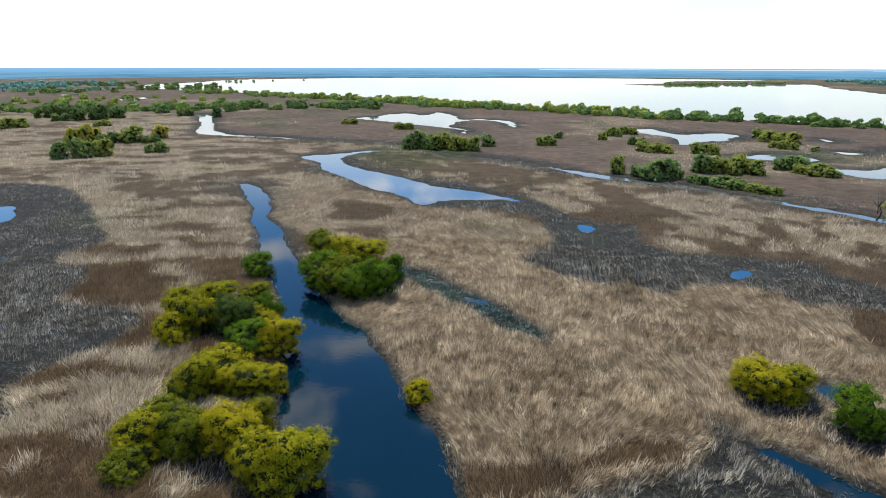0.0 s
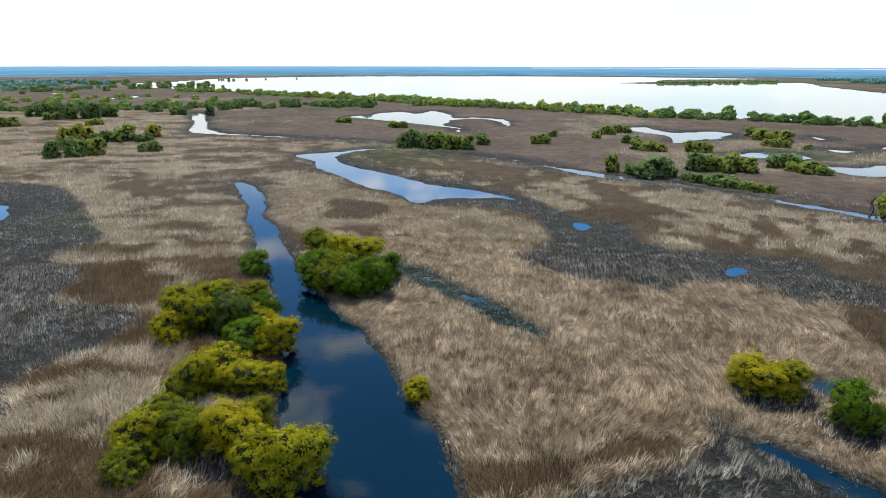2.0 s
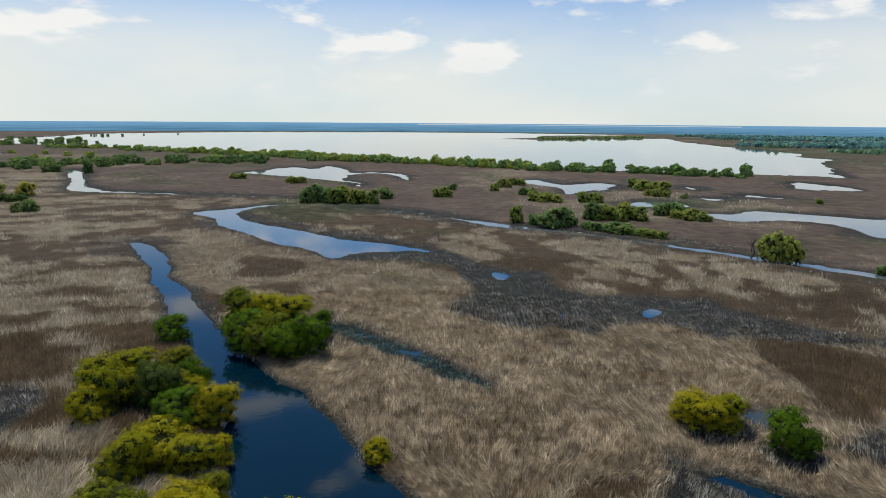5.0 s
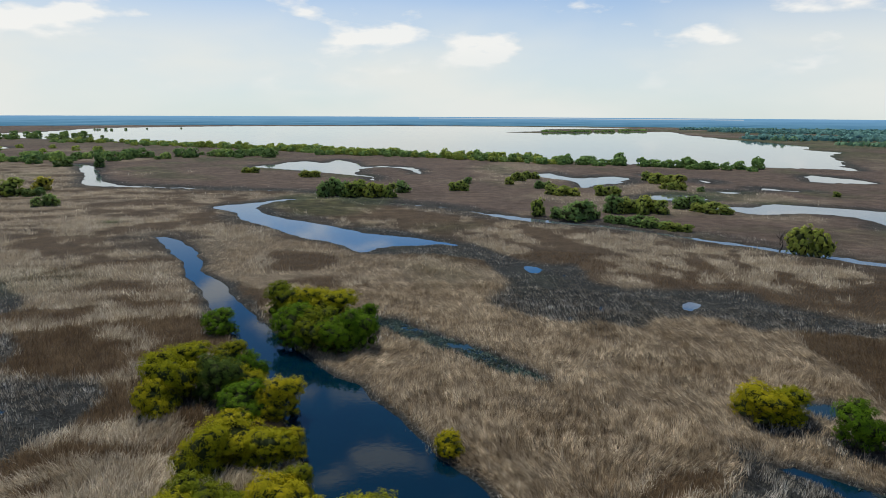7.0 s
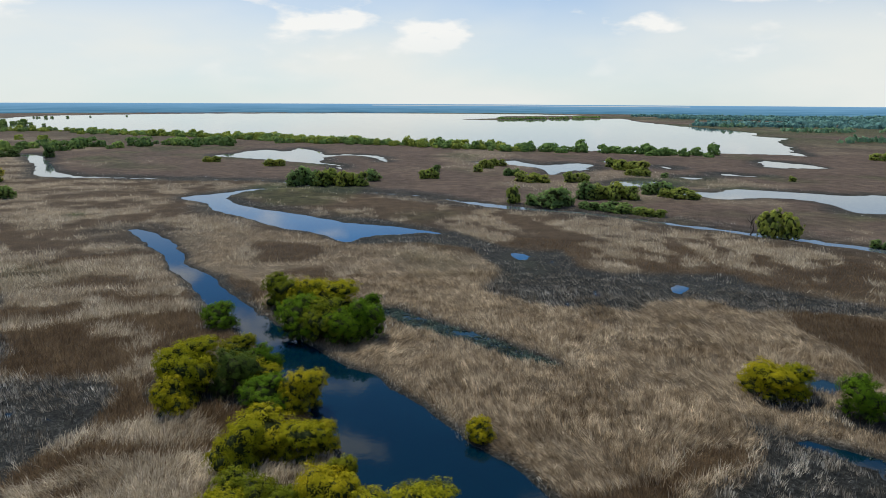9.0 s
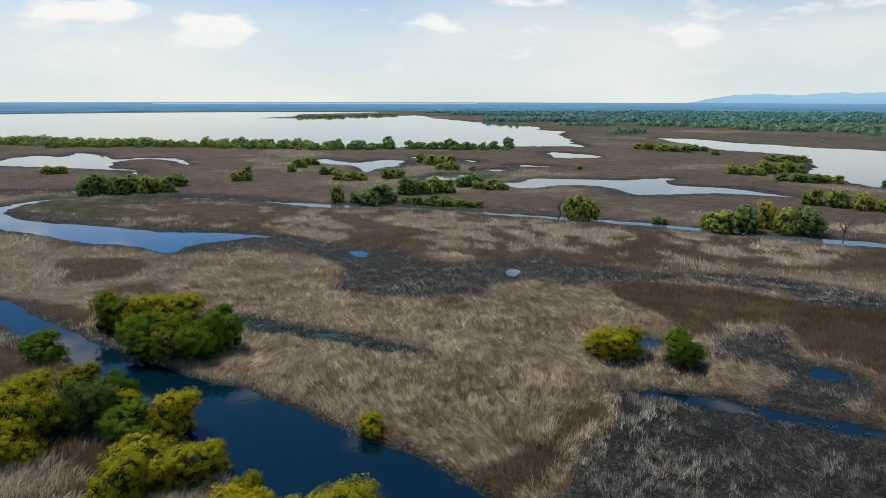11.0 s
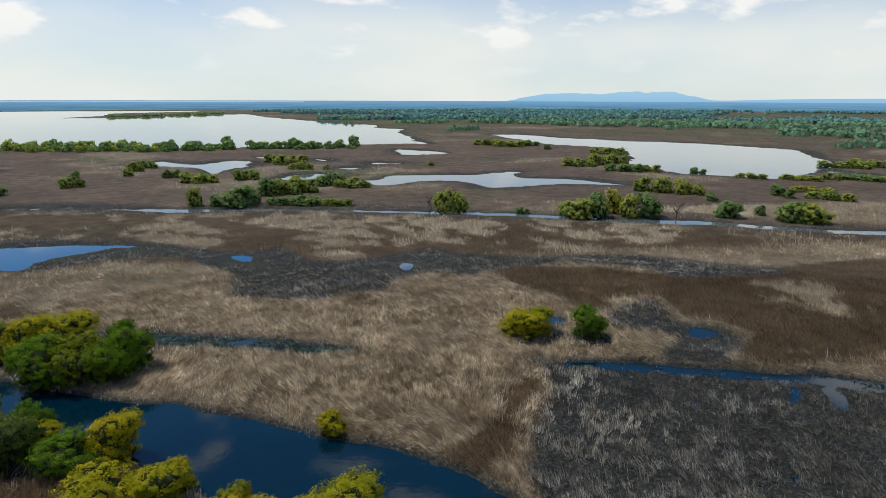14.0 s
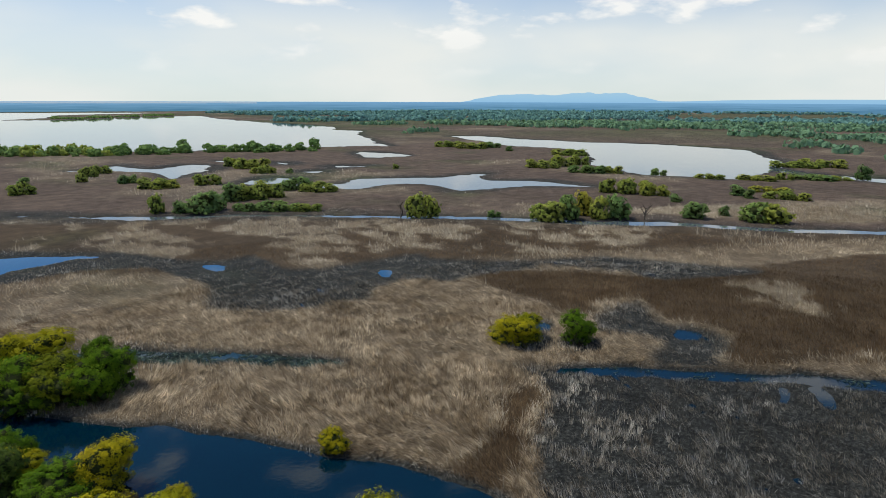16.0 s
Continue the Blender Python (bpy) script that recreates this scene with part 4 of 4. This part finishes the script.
def tree_belt(points, count, spread, size, height, seed, label, hue):
    """A far belt of trees along a line, grown together: lobed crowns on short trunks in one mesh."""
    rng = np.random.default_rng(seed)
    line = rounded(points, False, 6)
    verts, faces, ways, base = [], [], [], 0
    for k in range(count):
        i = rng.uniform(0, len(line) - 1.01)
        p = line[int(i)] * (1 - i % 1) + line[int(i) + 1] * (i % 1) + rng.normal(0, spread, 2)
        r = rng.uniform(*size)
        h = r * rng.uniform(*height)
        lobes = crown_lobes(rng, 7)
        for c, q in lobes:
            n = 20
            d = rng.normal(0, 1, (n, 3)) + np.array([0, 0, 0.3])
            d /= np.linalg.norm(d, axis=1, keepdims=True)
            v = (c + d * q * rng.uniform(0.8, 1.08, (n, 1))) * np.array([r, r, h]) + np.array([p[0], p[1], 0.0])
            v[:, 2] = np.maximum(v[:, 2], 0.1)
            cards, f = leaf_cards(rng, v, d, 0.21 * q * (r + h), 0.2, 0.68)
            verts.append(cards)
            faces.append(f + base)
            ways.append(np.repeat(d, 4, 0))
            base += len(cards)
        stem, f = tube([(p[0], p[1], -0.2), (p[0] + 0.2, p[1], h), (p[0], p[1] + 0.2, 1.4 * h)], (0.3, 0.2, 0.1), 5)
        verts.append(stem)
        faces.append(f + base)
        ways.append(np.tile((0.0, 0.0, 1.0), (len(stem), 1)))
        base += len(stem)
    me = mesh_of("tree_belt", np.concatenate(verts), np.concatenate(faces), HAZED_LEAVES[hue])
    round_shading(me, np.concatenate(ways))
    tagged(new("tree_belt", me), label, "trees", kind="stuff")


SHORE_LINE = [(-430, 775), (-300, 715), (-212, 660), (-140, 618), (-90, 580), (-50, 545)]
tree_belt(SHORE_LINE, 130, 8, (2.4, 6), (0.32, 0.75), 5, "olive-green willow belt along the lake shore", "olive")
tree_belt(SHORE_LINE, 90, 11, (2.4, 6), (0.32, 0.75), 15, "green willow belt along the lake shore", "green")
tree_belt([(-50, 545), (0, 520), (45, 490), (78, 462)], 80, 6, (2.4, 5), (0.38, 0.95), 6, "green willow belt along the lake shore", "green")
tree_belt([(-50, 545), (0, 522), (45, 492), (90, 458)], 62, 7, (2.4, 5), (0.38, 0.95), 16, "olive-green willow belt along the lake shore", "olive")
tree_belt([(92, 455), (120, 442), (165, 420), (205, 403)], 66, 6, (2.4, 5.4), (0.38, 1.0), 7, "green willow belt along the lake shore", "green")
tree_belt([(-420, 420), (-350, 450), (-290, 470), (-240, 490), (-180, 520), (-120, 545)], 60, 15, (3.2, 7), (0.45, 0.65), 8, "dark green willow belt across the western plain", "dark")
tree_belt([(-420, 440), (-330, 470), (-240, 500), (-150, 545)], 34, 18, (3.2, 7), (0.45, 0.65), 18, "green willow belt across the western plain", "green")
tree_belt([(-700, 620), (-560, 780), (-470, 900), (-560, 960)], 60, 40, (3, 8), (0.4, 0.6), 9, "dark willows scattered over the western plain", "dark")
tree_belt([(-960, 560), (-700, 520), (-470, 560), (-330, 600)], 70, 45, (2.4, 6), (0.4, 0.6), 19, "olive-green bushes scattered over the western plain", "olive")
tree_belt([(-1100, 900), (-800, 980), (-650, 1050)], 60, 60, (4, 9), (0.35, 0.5), 29, "dark willows scattered far over the western plain", "dark")

tree_belt([(240, 1222), (300, 1248), (400, 1300), (470, 1340)], 45, 8, (5, 9), (0.22, 0.34), 39, "low green scrub on the spit in the lake", "green")
tree_belt([(-633, 1278), (-598, 1279), (-575, 1321), (-555, 1366), (-511, 1416)], 8, 5, (2.4, 4.0), (0.45, 0.62), 49, "dark trees at the far shore of the lake", "dark")


def build_bare_tree(x, y, height, seed):
    """A dead tree: a forked trunk and leafless branches."""
    rng = np.random.default_rng(seed)
    root = new("bare_tree")
    part("trunk", limb_mesh(rng, (0, 0, -0.2), (0.2, 0.1, height * 0.55), 0.22, 0.06), root)
    for k in range(9):
        a, low = rng.uniform(0, 6.3), rng.uniform(0.2, 0.55) * height
        reach = rng.uniform(0.2, 0.42) * height
        part("branch", limb_mesh(rng, (0.1, 0.05, low), (reach * math.cos(a), reach * math.sin(a), low + reach * rng.uniform(0.7, 1.5)), 0.09, 0.1), root)
    root.matrix_basis = pose(x, y, 0)
    tagged(root, "leafless grey dead tree beside the canal willows", "tree", "dead trees")


build_bare_tree(88.5, 162.0, 6.5, 3)
build_bare_tree(139.5, 107.5, 7.0, 4)


def build_woods():
    """The wide woods beyond the eastern lake and behind the far shores, too many trees to count."""
    rng = np.random.default_rng(12)
    a, q = np.radians(rng.uniform(-42, 100, 42000)), np.sqrt(rng.uniform(430**2, 1830**2, 42000))
    x, y = q * np.sin(a), q * np.cos(a)
    p = plan(x, y)
    # belts of trees with fields and reed between them
    band = fractal(a * 380, q * 1.25, 95, 43, 3)
    thick = band + 0.30 * (fractal(x, y, 45, 45, 2) - 0.5) + 0.10 * smooth(x, 300, 700)
    keep = (p["shore"] > 28) & (thick > 0.635 + 0.03 * smooth(q, 900, 1300)) & ((x > 400) | (x < -520)) & ((x > 600) | (y < 1050)) & (np.hypot(x - 450, y - 410) > 115) & (rng.uniform(0, 1, len(x)) < 0.9)
    x, y, q = x[keep], y[keep], q[keep]
    # the farther woods take the bluer leaves that stand in for haze
    for own, leaf, each, size, label in ((q < 1000, FAR_LEAVES, 14, 1.8, "wide green woodland beyond the lakes"), (q >= 1000, DEEP_HAZE_LEAVES, 11, 2.4, "far woodland tinted blue-green as if by haze")):
        n = int(own.sum())
        r, h = rng.uniform(2.5, 7.5, n), rng.uniform(2.2, 5.8, n)
        d = rng.normal(0, 1, (n, each, 3))
        d[..., 2] = np.abs(d[..., 2]) - 0.2
        d /= np.linalg.norm(d, axis=2, keepdims=True)
        c = np.stack([x[own], y[own], 0.5 * h], -1)[:, None, :] + d * np.stack([r, r, 0.75 * h], -1)[:, None, :] * rng.uniform(0.8, 1.05, (n, each, 1))
        v, f = leaf_cards(rng, c.reshape(-1, 3), d.reshape(-1, 3), size, 0.0, 0.68)
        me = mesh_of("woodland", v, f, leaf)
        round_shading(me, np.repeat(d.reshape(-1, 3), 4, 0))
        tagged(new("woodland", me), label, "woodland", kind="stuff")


build_woods()


# ---------------------------------------------------------------- dead reed and sedge
def blades(name, x, y, z, length, width, azimuth, lean, bend, mat, label, folded=True):
    """Reed stalks and leaves: each one a narrow strip that leans and bends over; straight ones taper from foot to tip."""
    n = len(x)
    ahead = np.stack([np.cos(azimuth), np.sin(azimuth), np.zeros(n)], -1)
    aside = np.stack([-np.sin(azimuth), np.cos(azimuth), np.zeros(n)], -1) * (0.5 * width)[:, None]
    up = np.array([0, 0, 1.0])
    foot = np.stack([x, y, z], -1)
    mid = foot + 0.5 * length[:, None] * (ahead * np.sin(lean)[:, None] + up * np.cos(lean)[:, None])
    tip = mid + 0.5 * length[:, None] * (ahead * np.sin(lean + bend)[:, None] + up * np.cos(lean + bend)[:, None])
    if folded:
        verts = np.stack([foot - aside, foot + aside, mid - aside, mid + aside, tip], 1).reshape(-1, 3)
        k = 5 * np.arange(n)[:, None]
        faces = np.concatenate([k + np.array([[0, 1, 3]]), k + np.array([[0, 3, 2]]), k + np.array([[2, 3, 4]])], 1).reshape(-1, 3)
    else:
        verts = np.stack([foot - 1.3 * aside, foot + 1.3 * aside, tip], 1).reshape(-1, 3)
        faces = np.arange(3 * n).reshape(-1, 3)
    tagged(new(name, mesh_of(name, verts, faces, mat)), label, "reeds", kind="stuff")


def build_reeds():
    rng = np.random.default_rng(77)
    sets = []
    for r0, r1, density, grow in ((0, 30, 12, 1.2), (30, 75, 42, 0.85), (75, 130, 24, 1.1), (130, 230, 7, 1.55), (230, 430, 0.8, 2.4), (0, 70, -3, 1.6)):
        # the last row is thin growth behind the camera's line of flight
        first, last = (-44, 104) if density > 0 else (104, 316)
        area = 0.5 * math.radians(last - first) * (r1**2 - r0**2)
        n = int(area * abs(density))
        a, q = np.radians(rng.uniform(first, last, n)), np.sqrt(rng.uniform(r0**2, r1**2, n))
        sets.append((-10 + q * np.sin(a), q * np.cos(a), np.full(n, grow)))
    x, y, grow = (np.concatenate(v) for v in zip(*sets))
    p = plan(x, y)
    z = land_height(p, x, y)
    canals = np.isin(p["which"], (list(STREAMS).index("canal"), list(STREAMS).index("canal_east")))
    standing = canals & (p["shore"] > -1.6) & (fractal(x, y, 7, 96, 3) > 0.50)
    dry = (p["shore"] > 0.9 - 2.2 * fractal(x, y, 1.6, 95, 2)) & ((z > -0.03) | (p["shore"] < 0.4)) & ((p["r"] < 110) | (p["shore"] > 0.2)) | standing
    x, y, z, grow = x[dry], y[dry], z[dry], grow[dry]
    p = {k: v[dry] for k, v in p.items()}
    n = len(x)
    chance, swath = rng.uniform(0, 1, n), fractal(x, y, 2.6, 81, 3)
    wide = grow**0.8
    # stalks stand and fall in bundles
    jx, jy = x + 0.5 * value_noise(x, y, 1.3, 91), y + 0.5 * value_noise(x, y, 1.3, 92)
    cx, cy = np.floor(jx / 0.85) * 0.85 + 0.425, np.floor(jy / 0.85) * 0.85 + 0.425
    bundle, twist = value_noise(cx, cy, 0.37, 93), value_noise(cx, cy, 0.41, 94)
    near = p["lodged"] * (p["r"] < 130)
    x, y = x + 0.25 * near * (cx - x), y + 0.25 * near * (cy - y)
    # the flattened reed lies as a hummocky mat
    hummock = fractal(x, y, 3.0, 111, 3)
    z = z + near * np.clip(p["shore"] * 0.5, 0, 1) * 1.5 * np.clip(hummock - 0.34, 0, 0.5) * rng.uniform(0.5, 1, n)
    flow = 3.4 * fractal(x, y, 26, 83, 2) + 3.2 * (fractal(x, y, 7.5, 85, 3) - 0.5) + 0.9 * (twist - 0.5) + rng.normal(0, 0.3, n)
    shine = 0.4 * swath + 0.3 * bundle + 0.3 * hummock + 0.25 * (p["pale"] - 0.6)
    low = np.clip(0.30 + 0.10 * p["shore"], 0.3, 1.0)
    low = np.where(p["r"] > 120, low, np.clip(0.55 + 0.2 * p["shore"], 0, 1)) * (0.55 + 0.9 * hummock)
    fringe = (p["shore"] < 0.4 + 1.2 * swath) & (chance < 0.6)
    wet_shade = rng.uniform(0, 1, n) < p["wet_shade"]
    flat_reed = ~wet_shade & ~fringe & (rng.uniform(0, 1, n) < p["lodged"])
    light = ~wet_shade & ~fringe & ~flat_reed & (rng.uniform(0, 1, n) < p["pale"]) & (p["pale"] > 0.22)
    brown = ~wet_shade & ~flat_reed & ~light & (p["r"] < 165)

    def grown(name, pick, lo, hi, w, azimuth, lean, bend, mat, label):
        for own, folded in ((pick & (p["r"] < 76), True), (pick & (p["r"] >= 76), False)):
            k = int(own.sum())
            blades(name, x[own], y[own], np.maximum(z[own], -0.02) - 0.05, rng.uniform(lo, hi, k) * low[own], w * wide[own] * rng.uniform(0.6, 1.4, k), azimuth[own],
                   np.abs(rng.normal(*lean, k)), np.abs(rng.normal(*bend, k)), mat, label, folded)

    grown("reed_bed", flat_reed & (shine >= 0.45), 0.9, 1.7, 0.036, flow, (1.02, 0.22), (0.34, 0.18), PALE, "pale straw-coloured reed bed flattened into swirls")
    grown("reed_bed", flat_reed & (shine < 0.45), 0.8, 1.5, 0.040, flow, (1.02, 0.24), (0.34, 0.18), LODGED, "tan dead reed bed flattened by the wind")
    loose = flow + rng.normal(0, 0.7, n)
    grown("reed_bed", light, 1.0, 1.9, 0.052, loose, (0.7, 0.25), (0.5, 0.25), PLUME, "pale feathery standing dead reeds in streaks")
    low = low * np.where(p["r"] > 120, 0.6, 1.0)
    grown("reed_bed", brown & (p["west"] > 0.5), 0.9, 1.5, 0.050, loose, (0.7, 0.3), (0.5, 0.25), BROWN, "tan-brown standing dead reeds on the western plain")
    brown &= p["west"] <= 0.5
    grown("reed_bed", brown, 0.7, 1.2, 0.048, loose, (0.5, 0.25), (0.5, 0.25), BROWN, "dense brown standing dead reeds")
    tussock = fractal(x, y, 1.5, 98, 3)
    thin = wet_shade & (rng.uniform(0, 1, n) < 0.10 + 0.3 * smooth(p["r"], 78, 100) + 0.85 * smooth(tussock, 0.40, 0.56))
    away = smooth(p["r"], 78, 100)
    wide = wide * np.where(thin, 1 + 1.1 * away, 1.0)
    ashen = 0.3 * fractal(x, y, 6, 99, 3) + 0.7 * tussock > 0.51 - 0.17 * away
    grown("sedge", thin & ~ashen, 0.3, 0.9, 0.034, rng.uniform(0, 6.3, n), (0.55, 0.35), (0.15, 0.15), SEDGE, "grey broken dead sedge standing in dark water")
    grown("sedge", thin & ashen, 0.35, 1.0, 0.034, flow, (0.5, 0.32), (0.25, 0.15), ASHEN, "ash-pale tufts of dead sedge in the marsh")
    # floating weed in the ditch and along the runnel
    q = rng.uniform(0, 1, (2, 70000))
    wx, wy = np.where(q[0] < 0.7, -32 + 64 * q[0], -80 + 144 * q[0]), np.where(q[0] < 0.7, 78 + 34 * q[1], 24 + 40 * q[1])
    p = plan(wx, wy)
    names = list(STREAMS)
    weedy = (p["shore"] < 0.3) & np.isin(p["which"], (names.index("ditch"), names.index("runnel"))) & (fractal(wx, wy, 2.5, 97, 3) > np.where(p["which"] == names.index("ditch"), 0.34, 0.55))
    wx, wy = wx[weedy], wy[weedy]
    k = len(wx)
    blades("water_weed", wx, wy, np.full(k, 0.01), rng.uniform(0.3, 0.8, k), rng.uniform(0.05, 0.16, k), rng.uniform(0, 6.3, k), rng.uniform(1.2, 1.5, k), np.full(k, 0.05), WEED, "grey-green water weed floating in the ditch")


build_reeds()
